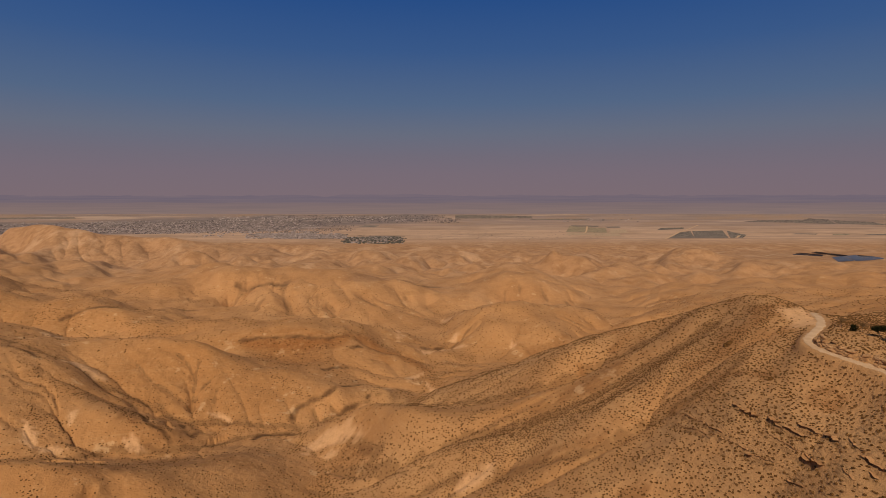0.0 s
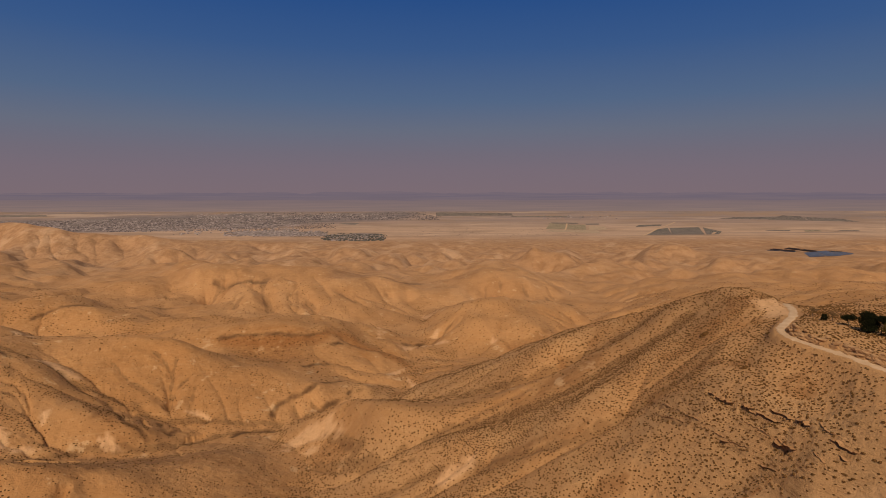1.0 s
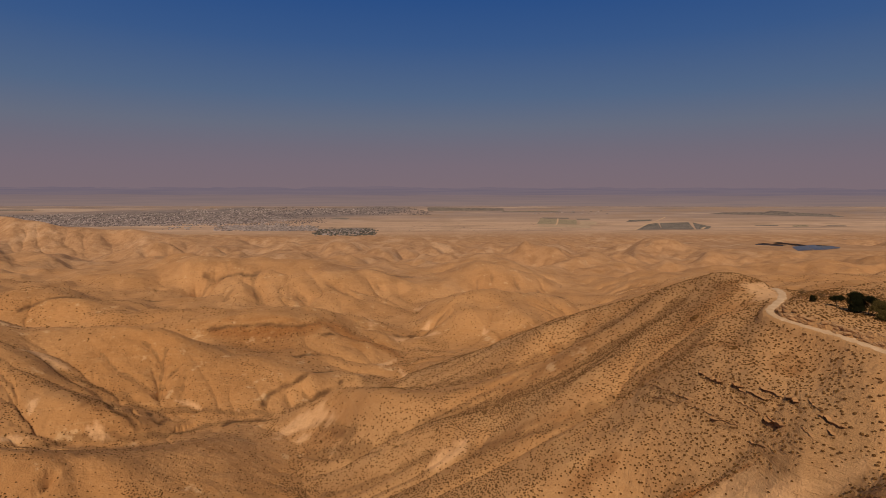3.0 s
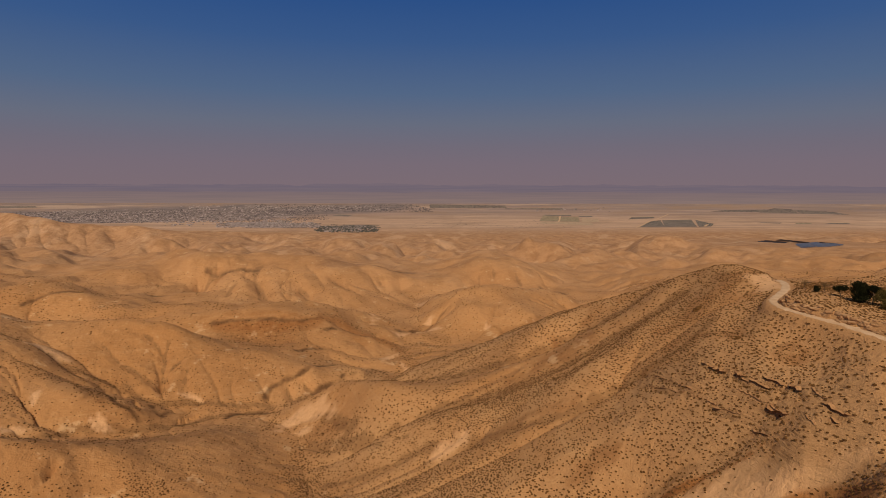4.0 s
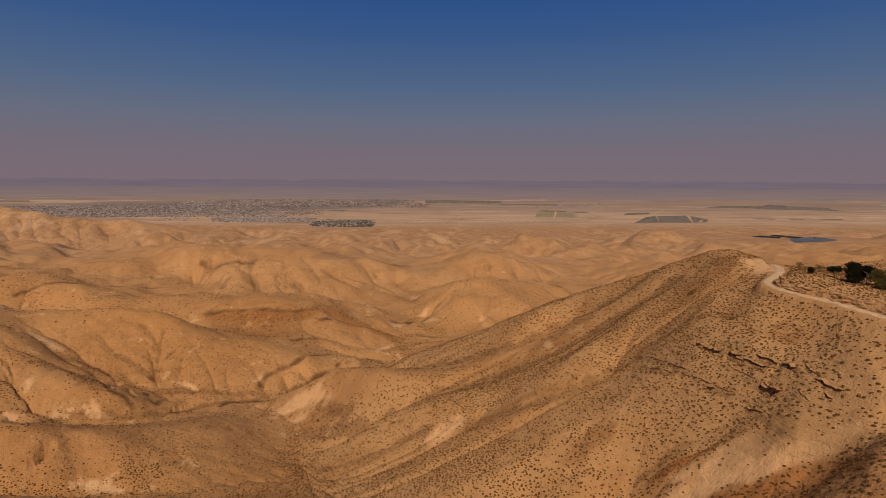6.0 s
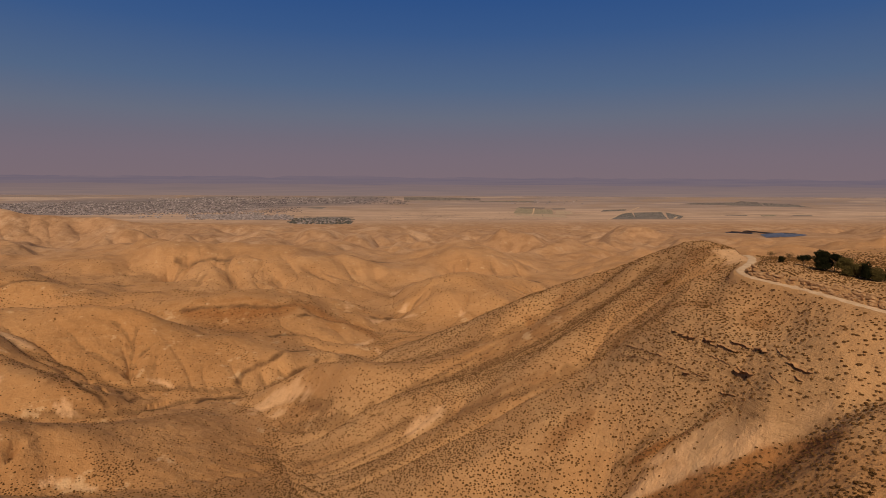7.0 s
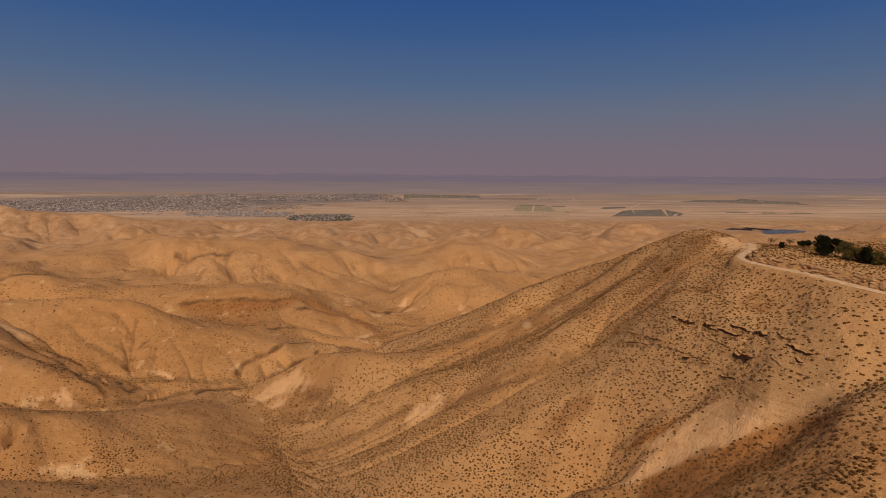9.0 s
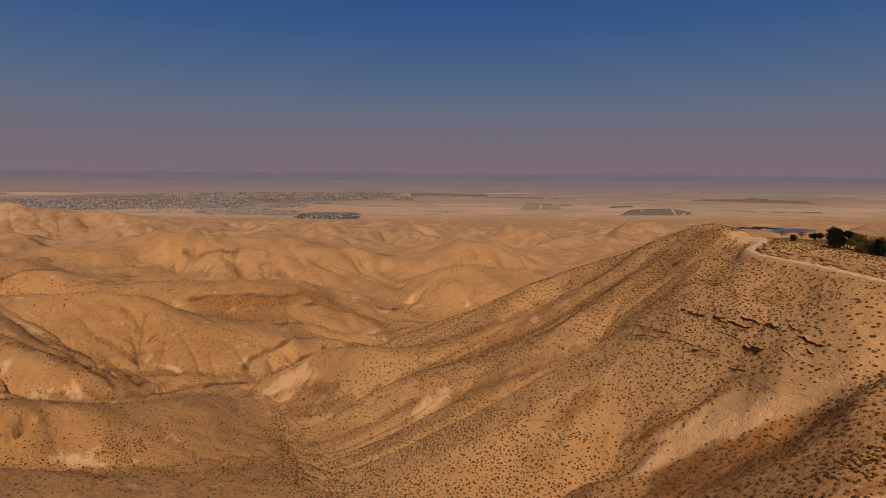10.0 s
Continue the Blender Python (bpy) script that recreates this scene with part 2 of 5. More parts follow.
STREAMS = {
    "left basin": [(-1550, 1750, -205), (-1180, 1880, -238), (-1022, 1850, -252), (-800, 1800, -240), (-434, 1860, -222)],
    "far basin": [(-120, 1500, -205), (121, 1757, -235), (503, 1860, -238), (605, 1850, -244), (700, 1800, -225)],
    "sunny flat": [(980, 1590, -186), (1115, 1549, -184), (1260, 1560, -186)],
    "sunny flat back": [(1000, 1750, -197), (1165, 1834, -204), (1400, 1840, -200)],
    "right hollow": [(570, 1322, -202), (760, 1260, -196), (910, 1245, -190)],
    "bluff foot": [(-36, 290, -146.5), (-50, 316, -152.5), (-62, 332, -155), (-78, 344, -160)],
    "near stream": [(150, 105, -57), (122, 117, -70), (110, 120.5, -76), (99, 123.5, -87.5), (82, 127, -97), (72, 138, -109), (61, 152, -120.5), (40, 156, -127), (12, 163, -132), (-15, 178, -137), (-36, 200, -142), (-44, 225, -149), (-54, 250, -153.5), (-62, 276, -156.5), (-66, 303, -159), (-78, 328, -161), (-92, 352, -164), (-104, 372, -166)],
    "dark line": [(113, 203, -62), (106, 199, -67), (97, 199, -73.5), (79, 206, -90), (58, 206, -100), (36, 217, -113), (17, 228, -123), (-4, 238, -134.5), (-24, 241, -144.5), (-44, 246, -152)],
    "shrub valley": [(128, 256, -64), (98, 254, -82), (66, 252, -99), (38, 256, -112), (16, 266, -121.5), (2, 266, -127), (-22, 270, -142), (-45, 288, -151), (-62, 300, -158)],
    "back valley": [(125, 292, -74), (104, 294, -87), (86, 303, -101), (60, 300, -109), (28, 325, -126), (-8, 362, -144), (-38, 386, -155), (-62, 398, -164)],
    "outlet": [(-104, 372, -166), (-84, 388, -167), (-56, 398, -167.5), (-30, 404, -168), (-18, 425, -169.5), (-16, 475, -173.5), (-14, 530, -177), (-15, 585, -180), (2, 640, -182), (-2, 700, -184), (0, 770, -189), (-4, 853, -192), (-30, 930, -192)],
    "left stream": [(-330, 250, -128), (-262, 272, -139), (-212, 290, -146), (-200, 311, -153.5), (-186, 316, -155.5), (-165, 325, -160), (-146, 345, -163), (-128, 360, -164.5), (-104, 372, -166)],
    "left gully": [(-400, 432, -108), (-330, 420, -118), (-276, 402, -129), (-253, 394, -141.5), (-225, 388, -149), (-202, 381, -155.5), (-182, 374, -158.5), (-149, 373, -161.5), (-120, 376, -164), (-104, 376, -166)],
    "mound foot": [(-230, 185, -116), (-165, 200, -133), (-128, 213, -140), (-100, 213, -141), (-78, 210, -142.5), (-58, 222, -147), (-46, 230, -149.5)],
    "hill back": [(-340, 515, -142), (-285, 506, -147), (-230, 506, -151), (-170, 508, -153), (-120, 500, -156), (-80, 482, -162), (-45, 450, -169)],
    "hollow": [(-500, 570, -145), (-421, 585, -158), (-374, 620, -158), (-340, 560, -152), (-300, 525, -148)],
    "cliff foot": [(-470, 860, -160), (-399, 864, -165), (-348, 879, -172), (-278, 812, -174.5), (-220, 785, -177), (-150, 770, -180), (-62, 780, -184), (-4, 760, -188)],
    "cliff gully": [(-100, 965, -160), (-80, 935, -168), (-60, 918, -178), (-50, 880, -186), (-20, 840, -191)],
    "left foot": [(-440, 760, -158), (-364, 768, -166), (-320, 706, -168), (-250, 680, -165), (-170, 700, -172), (-100, 700, -177), (-30, 700, -183)],
    "cone right valley": [(330, 940, -196), (268, 900, -195), (240, 780, -190), (190, 660, -184), (140, 580, -179), (82, 590, -180), (30, 590, -181), (-10, 595, -180.5)],
    "right valley": [(560, 1200, -200), (440, 1120, -196), (340, 1060, -192), (268, 1000, -193), (200, 930, -194), (100, 900, -192), (20, 860, -191.5)],
}
# depth and height of the open country beyond the hills
# drawn nearer and bent upwards to fit the camera's view
PLAIN = [(1250, -176), (1500, -193), (1800, -212), (2100, -219), (2500, -227), (2850, -231), (3150, -232), (3450, -227), (3720, -216), (3960, -199), (4150, -176), (4260, -156)]


def lattice(seed):
    rng = np.random.RandomState(seed)
    a = rng.rand(256, 256) * 2 * np.pi
    return np.cos(a), np.sin(a)


def perlin(x, y, seed=0):
    """Smooth noise in about -0.7 to 0.7, one lump to a unit."""
    gx, gy = lattice(seed)
    xi, yi = np.floor(x).astype(int), np.floor(y).astype(int)
    fx, fy = x - xi, y - yi
    u, v = fx * fx * fx * (fx * (fx * 6 - 15) + 10), fy * fy * fy * (fy * (fy * 6 - 15) + 10)

    def corner(i, j):
        a, b = (xi + i) & 255, (yi + j) & 255
        return gx[a, b] * (fx - i) + gy[a, b] * (fy - j)
    return (corner(0, 0) * (1 - u) + corner(1, 0) * u) * (1 - v) + (corner(0, 1) * (1 - u) + corner(1, 1) * u) * v


def fbm(x, y, octaves=4, seed=0, gain=0.5):
    total, amp = 0.0, 1.0
    for o in range(octaves):
        total = total + amp * perlin(x * 2 ** o + 17.3 * o, y * 2 ** o - 9.1 * o, seed + o)
        amp *= gain
    return total


def resample(z, rows, cols):
    """Bilinear copy of a grid at another size."""
    r, c = np.linspace(0, z.shape[0] - 1, rows), np.linspace(0, z.shape[1] - 1, cols)
    r0, c0 = np.minimum(r.astype(int), z.shape[0] - 2), np.minimum(c.astype(int), z.shape[1] - 2)
    fr, fc = (r - r0)[:, None], (c - c0)[None, :]
    return (z[r0][:, c0] * (1 - fr) + z[r0 + 1][:, c0] * fr) * (1 - fc) + (z[r0][:, c0 + 1] * (1 - fr) + z[r0 + 1][:, c0 + 1] * fr) * fc


def soften(z, times=1):
    for _ in range(times):
        p = np.pad(z, 1, mode="edge")
        z = (4 * z + 2 * (p[:-2, 1:-1] + p[2:, 1:-1] + p[1:-1, :-2] + p[1:-1, 2:]) + p[:-2, :-2] + p[2:, 2:] + p[:-2, 2:] + p[2:, :-2]) / 16
    return z


Y0, Y1, S0, S1 = 76.0, 4260.0, -1.0, 1.1      # the sheet's depth, and its sides as a share of the depth
V0, V1 = math.log(Y0), math.log(Y1)


def dense(line, step=0.012):
    """A smooth curve through the line's points."""
    p = np.array(line, float)
    q = np.vstack([2 * p[0] - p[1], p, 2 * p[-1] - p[-2]])
    out = []
    for i in range(1, len(q) - 2):
        n = max(4, int(np.linalg.norm(q[i + 1] - q[i]) / (step * 0.2 * max(q[i][1], 40))))
        t = np.linspace(0, 1, n, endpoint=False)[:, None]
        a, b, c, d = q[i - 1], q[i], q[i + 1], q[i + 2]
        out.append(0.5 * (2 * b + (c - a) * t + (2 * a - 5 * b + 4 * c - d) * t ** 2 + (3 * b - a - 3 * c + d) * t ** 3))
    return np.vstack(out + [p[-1:]])


def stretched(rows, cols, lift=0.0):
    """The heights of the sheet, drawn tight between crests and streams, which are first moved by lift."""
    pts = np.vstack([dense(l) for l in list(CRESTS.values()) + list(STREAMS.values())])
    far = []
    for y, z in PLAIN:
        s = np.linspace(S0, S1, 1500)
        if y < 2300:
            s = s[(s * 4 + y / 500) % 1 < 0.12]
        far.append(np.stack([s * y, np.full(len(s), y), np.full(len(s), z)], 1))
    s = np.linspace(0, 1, 1500)
    far.append(np.stack([(S0 + (S1 - S0) * s) * Y0, np.full(1500, Y0), -128 + 50 * s], 1))
    pts = np.vstack([pts] + far)
    fr = (np.log(np.clip(pts[:, 1], Y0, Y1)) - V0) / (V1 - V0)
    fc = (pts[:, 0] / pts[:, 1] - S0) / (S1 - S0)
    keep = (fc >= 0) & (fc <= 1)
    fr, fc, pz = fr[keep], fc[keep], pts[keep, 2] + lift
    z = None
    for level in (16, 8, 4, 2, 1):
        R, C = rows // level, cols // level
        ri, ci = np.rint(fr * (R - 1)).astype(int), np.rint(fc * (C - 1)).astype(int)
        total, count = np.zeros((R, C)), np.zeros((R, C))
        np.add.at(total, (ri, ci), pz), np.add.at(count, (ri, ci), 1)
        held = count > 0
        fixed = np.where(held, total / np.maximum(count, 1), 0)
        z = np.full((R, C), pz.mean()) if z is None else resample(z, R, C)
        for _ in range(600 if level > 4 else 160):
            z[held] = fixed[held]
            p = np.pad(z, 1, mode="edge")
            z = 0.25 * (p[:-2, 1:-1] + p[2:, 1:-1] + p[1:-1, :-2] + p[1:-1, 2:])
        z[held] = fixed[held]
    # worn round: widest on the near ribs
    wide = z[:, ::4]
    wide = np.stack([np.interp(np.arange(cols), np.arange(0, cols, 4), row) for row in soften(wide, 9)])
    slim = soften(z, 4)
    near = np.clip((620 - np.exp(np.linspace(V0, V1, rows))) / 420, 0, 0.85)[:, None]
    z = wide * near + slim * (1 - near)
    return z, pz - z[np.rint(fr * (rows - 1)).astype(int), np.rint(fc * (cols - 1)).astype(int)]


def drained(z, X, Y):
    """How many square metres drain through each cell, and the steepest fall."""
    R, C = z.shape
    p = np.pad(z, 1, constant_values=1e9)
    px, py = np.pad(X, 1, mode="edge"), np.pad(Y, 1, mode="edge")
    best, to = np.zeros((R, C)), np.full((R, C), -1, int)
    idx = np.pad(np.arange(R * C).reshape(R, C), 1, constant_values=-1)
    for i in (0, 1, 2):
        for j in (0, 1, 2):
            if i == 1 and j == 1:
                continue
            d = np.hypot(px[i:i + R, j:j + C] - X, py[i:i + R, j:j + C] - Y) + 1e-6
            fall = (z - p[i:i + R, j:j + C]) / d
            m = fall > best
            best[m] = fall[m]
            to[m] = idx[i:i + R, j:j + C][m]
    size = (Y * (S1 - S0) / C) * (Y * (V1 - V0) / R)
    water, goes = size.ravel().tolist(), to.ravel().tolist()
    for k in np.argsort(-z.ravel(), kind="stable").tolist():
        g = goes[k]
        if g >= 0:
            water[g] += water[k]
    return np.array(water).reshape(R, C), best


def sheet_grid(rows, cols):
    Y = np.exp(np.linspace(V0, V1, rows))[:, None] * np.ones((1, cols))
    return np.linspace(S0, S1, cols)[None, :] * Y, Y


def rain(z, rounds, strength, wear):
    """Runs water down the sheet: gullies are cut where enough of it gathers, and their sides slump."""
    X, Y = sheet_grid(*z.shape)
    first, need = z.copy(), 50 + 0.55 * Y + 1.3 * np.clip(Y - 260, 0, 900)
    for k in range(rounds):
        water, fall = drained(z, X, Y)
        cut = strength * np.clip((Y - 110) / 420, 0.05, 1.6) * np.clip(water / need - 0.4, 0, 18) ** 0.5 * np.minimum(fall, 0.7)
        z = z - np.minimum(cut, 0.005 * Y) * np.clip((2700 - Y) / 300, 0, 1)
        z = (1 - wear) * z + wear * soften(z)
    lost = resample(soften((first - z)[::8, ::8], 4), *z.shape)
    return z + 0.9 * lost


def land(rows, cols):
    """Grids of x, y, z and of the share of water, for the sheet."""
    r2, c2 = rows // 2, cols // 2
    z, worn = stretched(r2, c2)
    z, worn = stretched(r2, c2, 0.9 * np.clip(worn, -8, 8))      # give back what the wear took off crests
    X, Y = sheet_grid(r2, c2)
    # rolling country beyond the nearer hills
    far = np.clip((Y - 950) / 500, 0, 1) * np.clip((2400 - Y) / 600, 0, 1)
    side = np.clip((np.abs(X) / Y - 0.5) / 0.3, 0, 1) * np.clip((Y - 500) / 400, 0, 1) * np.clip((2400 - Y) / 500, 0, 1)
    w = np.maximum(far, 0.7 * side)
    z = z + w * 40 * (2 * np.abs(fbm(X / 300 + 3.1, Y / 400 + 1.7, 3, 5)) - 0.5) + w * 22 * (2 * np.abs(fbm(X / 120, Y / 150, 3, 9)) - 0.42) + w * 8 * (2 * np.abs(fbm(X / 46, Y / 60, 3, 29)) - 0.42)
    # knolls and side spurs of the middle hills
    mid = np.clip((Y - 300) / 250, 0, 1) * np.clip((1600 - Y) / 500, 0, 1)
    z = z + mid * (8.0 * (2 * np.abs(fbm(X / 150 + 7.7, Y / 150 + 2.2, 3, 13)) - 0.42) + 3.8 * (2 * np.abs(fbm(X / 52, Y / 52, 3, 15)) - 0.42))
    z = z + np.clip((1700 - Y) / 500, 0, 1) * (1.0 + 0.6 * np.clip((Y - 260) / 200, 0, 1)) * fbm(X / 20, Y / 20, 3, 23)
    z = rain(z, 12, 0.9, 0.3)
    z = resample(z, rows, cols)
    X, Y = sheet_grid(rows, cols)
    z = z + np.clip((1400 - Y) / 500, 0, 1) * (0.35 * fbm(X / 7, Y / 7, 3, 25) + 0.12 * fbm(X / 2.4, Y / 2.4, 2, 27))
    z = rain(z, 3, 0.7, 0.15)
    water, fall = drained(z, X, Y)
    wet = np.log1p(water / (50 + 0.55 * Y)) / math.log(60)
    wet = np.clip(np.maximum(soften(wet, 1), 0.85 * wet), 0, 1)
    return X, Y, z, wet


# ---------------------------------------------------------------- the ground, one sheet out to the horizon
ROWS_N, COLS_N = 860, 1130
GX, GY, GZ, HOLLOWS = land(ROWS_N, COLS_N)


def ground_z(x, y):
    """Height of the ground, from the first eye, at places in front of the camera."""
    x, y = np.asarray(x, float), np.asarray(y, float)
    fr = np.clip((np.log(np.maximum(y, Y0)) - V0) / (V1 - V0), 0, 0.99999) * (ROWS_N - 1)
    fc = np.clip((x / np.maximum(y, Y0) - S0) / (S1 - S0), 0, 0.99999) * (COLS_N - 1)
    r, c = fr.astype(int), fc.astype(int)
    a, b = fr - r, fc - c
    return (GZ[r, c] * (1 - a) + GZ[r + 1, c] * a) * (1 - b) + (GZ[r, c + 1] * (1 - a) + GZ[r + 1, c + 1] * a) * b


def near_line(line, x, y, reach):
    """Distance of each place from a line, and the line's height there; only within reach."""
    p = dense(line)
    d, h = np.full(x.shape, 1e9), np.zeros(x.shape)
    box = (x > p[:, 0].min() - reach) & (x < p[:, 0].max() + reach) & (y > p[:, 1].min() - reach) & (y < p[:, 1].max() + reach)
    bx, by = x[box], y[box]
    if not len(bx):
        return d, h
    bd, bh = np.full(bx.shape, 1e9), np.zeros(bx.shape)
    for q in p[::2]:
        k = np.hypot(bx - q[0], by - q[1])
        m = k < bd
        bd[m], bh[m] = k[m], q[2]
    d[box], h[box] = bd, bh
    return d, h


ROAD = [(156, 104, -56.5), (146, 116, -55.2), (138, 128, -54.2), (133, 139, -53.2), (131, 150, -52.6), (129.3, 160, -52.3), (126, 174, -52), (126, 184, -51.8), (129.5, 191, -51.5), (137, 199, -51.3), (147, 210, -51), (154, 221, -51), (160, 233, -52), (170, 246, -54.5), (190, 258, -60)]
d, h = near_line(ROAD, GX, GY, 9)
uphill = (GX > np.interp(GY, [q[1] for q in ROAD], [q[0] for q in ROAD])) & (GY < 200)
level = np.where(uphill, np.clip((d - 1.5) / 1.4, 0, 1), np.clip((d - 1.7) / 3.2, 0, 1))
level = level * level * (3 - 2 * level)
GZ = np.where(d < 9, h * (1 - level) + GZ * level, GZ)


def patches(spots, seed, grain=9.0, edge=0.35, rag=0.9):
    """Ragged spots on the ground: (x, y, half length, half width, turn in degrees)."""
    m = np.zeros(GX.shape)
    for x, y, a, b, turn in spots:
        c, s = math.cos(radians(turn)), math.sin(radians(turn))
        u, v = (GX - x) * c + (GY - y) * s, -(GX - x) * s + (GY - y) * c
        box = (np.abs(GX - x) < 2 * max(a, b)) & (np.abs(GY - y) < 2 * max(a, b))
        r = np.hypot(u[box] / a, v[box] / b) + rag * fbm(GX[box] / grain, GY[box] / grain, 4, seed)
        m[box] = np.maximum(m[box], np.clip((1.05 - r) / edge, 0, 1))
    return m


# levelled ground of the solar farm
flat = patches([(1190, 1690, 520, 330, 59)], 71, 120.0, 0.3, 0.1)
GZ = GZ * (1 - flat) + flat * (-184.5 - 0.07 * (GY - 1549))
# beds of rock step out of the near slope
stepped = np.clip(patches([(99, 150, 44, 15, -62), (92, 176, 30, 13, -62), (108, 134, 24, 14, -60)], 41, 16.0, 0.6), 0, 1) * 0.9
for tall, seed, share in ((2.6, 43, 0.22), (1.1, 47, 0.25)):
    q = (GZ + 1.3 * fbm(GX / 24, GY / 24, 4, seed)) / tall
    k = q - np.floor(q)
    GZ = GZ + stepped * share * tall * (np.clip((k - 0.7) / 0.3, 0, 1) - k)
# washed-out holes and cut banks
GZ = GZ - 6 * patches([(-207, 283, 26, 3.2, 14)], 62, 7.0, 0.3) - 3 * patches([(-150, 352, 9, 2.4, 60), (-182, 350, 8, 2.0, -50)], 63, 4.0, 0.3)


_d, _h = near_line([(-147.5, 220.0, 0.3), (-148.0, 218.4, 1), (-148.6, 216.8, 1), (-150.3, 213.8, 0.3)], GX, GY, 6)
GZ -= np.where(_d < 6, _h * 7.0 * np.clip(1.3 - _d / 2.0, 0, 1), 0)


# named gullies of the middle hills: their width, their depth and their course downhill
GULLIES = {
    "cliff hill, middle": (20, 9.0, [(-256, 965), (-262, 921), (-258, 875), (-246, 852), (-231, 818), (-224, 800)]),
    "cliff hill, right": (16, 6.0, [(-194, 887), (-178, 838), (-161, 802)]),
    "cliff hill, left": (22, 8.0, [(-318, 930), (-333, 880), (-341, 863), (-333, 841)]),
    "cliff hill, second": (16, 5.5, [(-270, 876), (-282, 838), (-279, 804)]),
    "cliff hill, far right": (16, 6.0, [(-154, 916), (-123, 865), (-99, 835)]),
    "saddle": (16, 5.0, [(-428, 920), (-404, 865), (-390, 855)]),
    "cliff hill, bed of rock": (5, 2.0, [(-403, 914), (-352, 901), (-306, 898), (-257, 872), (-215, 868), (-176, 893), (-155, 920)]),
    "cone": (11, 4.0, [(66, 706), (35, 689), (16, 657), (8, 640)]),
}
# shade of gullies and valley flanks with their scrub, put in as dark soil
SCRUB_SHADE = np.zeros(GX.shape)
for _wide, _deep, _course in GULLIES.values():
    _d, _h = near_line([(x, y, min(i, 1)) for i, (x, y) in enumerate(_course)], GX, GY, _wide * 1.5)
    _in = _d < _wide * 1.5
    _d = _d[_in] + _wide * 0.3 * fbm(GX[_in] / (_wide * 1.6), GY[_in] / (_wide * 1.6), 3, 81)
    GZ[_in] -= _h[_in] * _deep * np.clip(1 - _d / _wide, 0, 1)
    SCRUB_SHADE[_in] = np.maximum(SCRUB_SHADE[_in], _h[_in] * np.clip(1.25 - 2.6 * _d / _wide, 0, 1))
# narrow gullies and thin beds of rock, by their course in plan
NARROW_GULLIES = {
    "left upper": [(-287, 411), (-269, 401), (-254, 394), (-238, 383), (-224, 379), (-204, 360), (-188, 338)],
    "hill left": [(-258, 436), (-241, 425), (-225, 412), (-212, 405), (-197, 397), (-184, 389)],
    "hill middle": [(-231, 445), (-217, 440), (-206, 432), (-195, 421), (-191, 409), (-187, 400), (-184, 389)],
    "hill twig": [(-199, 442), (-197, 432), (-196, 422)],
    "hill right": [(-176, 426), (-182, 419), (-185, 410), (-185, 400), (-183, 389)],
    "hill far right": [(-174, 414), (-172, 403), (-168, 392), (-160, 381), (-150, 375)],
    "hill foot": [(-205, 363), (-199, 380), (-186, 375), (-171, 367), (-162, 359)],
    "bluff rill": [(-98, 407), (-96, 396), (-92, 389)],
    "bluff rill two": [(-90, 410), (-83, 401), (-78, 398)],
    "dark line": [(10, 225), (19, 224), (28, 218), (39, 214), (49, 210), (58, 207), (70, 206), (80, 206), (88, 201), (90, 198)],
    "valley line": [(-65, 301), (-55, 291), (-42, 280), (-33, 274), (-20, 258), (-5, 249)],
    "second gully": [(101, 148), (98, 149), (96, 149), (92, 149), (88, 150), (81, 153), (77, 155), (74, 156), (70, 158)],
    "cliff one": [(-255, 879), (-239, 844)],
    "cliff two": [(-192, 870), (-176, 838), (-164, 822)],
    "cliff three": [(-140, 885), (-111, 862), (-85, 827)],
    "cliff four": [(-68, 938), (-61, 912)],
    "saddle left": [(-359, 886), (-344, 872)],
    "saddle right": [(-337, 889), (-341, 880), (-344, 872)],
    "cone rill": [(110, 975), (108, 950), (104, 925)],
    "cone rill two": [(137, 998), (135, 954), (126, 915)],
    "cone rill three": [(173, 989), (176, 963), (180, 935)],
    "far gully": [(-1083, 2058), (-988, 1949), (-941, 1904)],
}
ROCK_BEDS = {
    "left bed": [(-440, 625), (-434, 637), (-415, 651), (-398, 659), (-380, 665)],
    "left rock": [(-314, 403), (-298, 392), (-288, 387)],
    "upper bed": [(-393, 755), (-374, 774), (-357, 786)],
    "middle bed": [(-200, 536), (-170, 538), (-141, 540), (-121, 542), (-112, 546), (-103, 555), (-99, 568)],
    "bluff bed": [(-109, 379), (-109, 394), (-100, 407), (-90, 412), (-81, 430), (-69, 450)],
    "bluff lower bed": [(-89, 387), (-79, 396), (-68, 408), (-59, 415)],
    "bluff bed end": [(-59, 419), (-57, 422), (-49, 422)],
    "short bed": [(-106, 471), (-98, 485), (-88, 494)],
    "tiny bed": [(-91, 532), (-84, 541)],
    "far bed": [(-23, 603), (-10, 632), (2, 647)],
    "fan cut": [(-200, 356), (-187, 335), (-178, 334), (-170, 329)],
    "fan cut two": [(-178, 361), (-172, 352), (-164, 346), (-165, 356)],
    "stream edge": [(-126, 353), (-124, 362), (-111, 367), (-101, 365)],
    "cliff bed": [(-341, 900), (-300, 897), (-263, 906)],
    "cliff bed right": [(-169, 1055), (-123, 1037), (-84, 999)],
    "cliff bed far": [(-76, 980), (-42, 984), (-2, 1045)],
    "right bed": [(216, 943), (233, 910), (243, 882)],
}
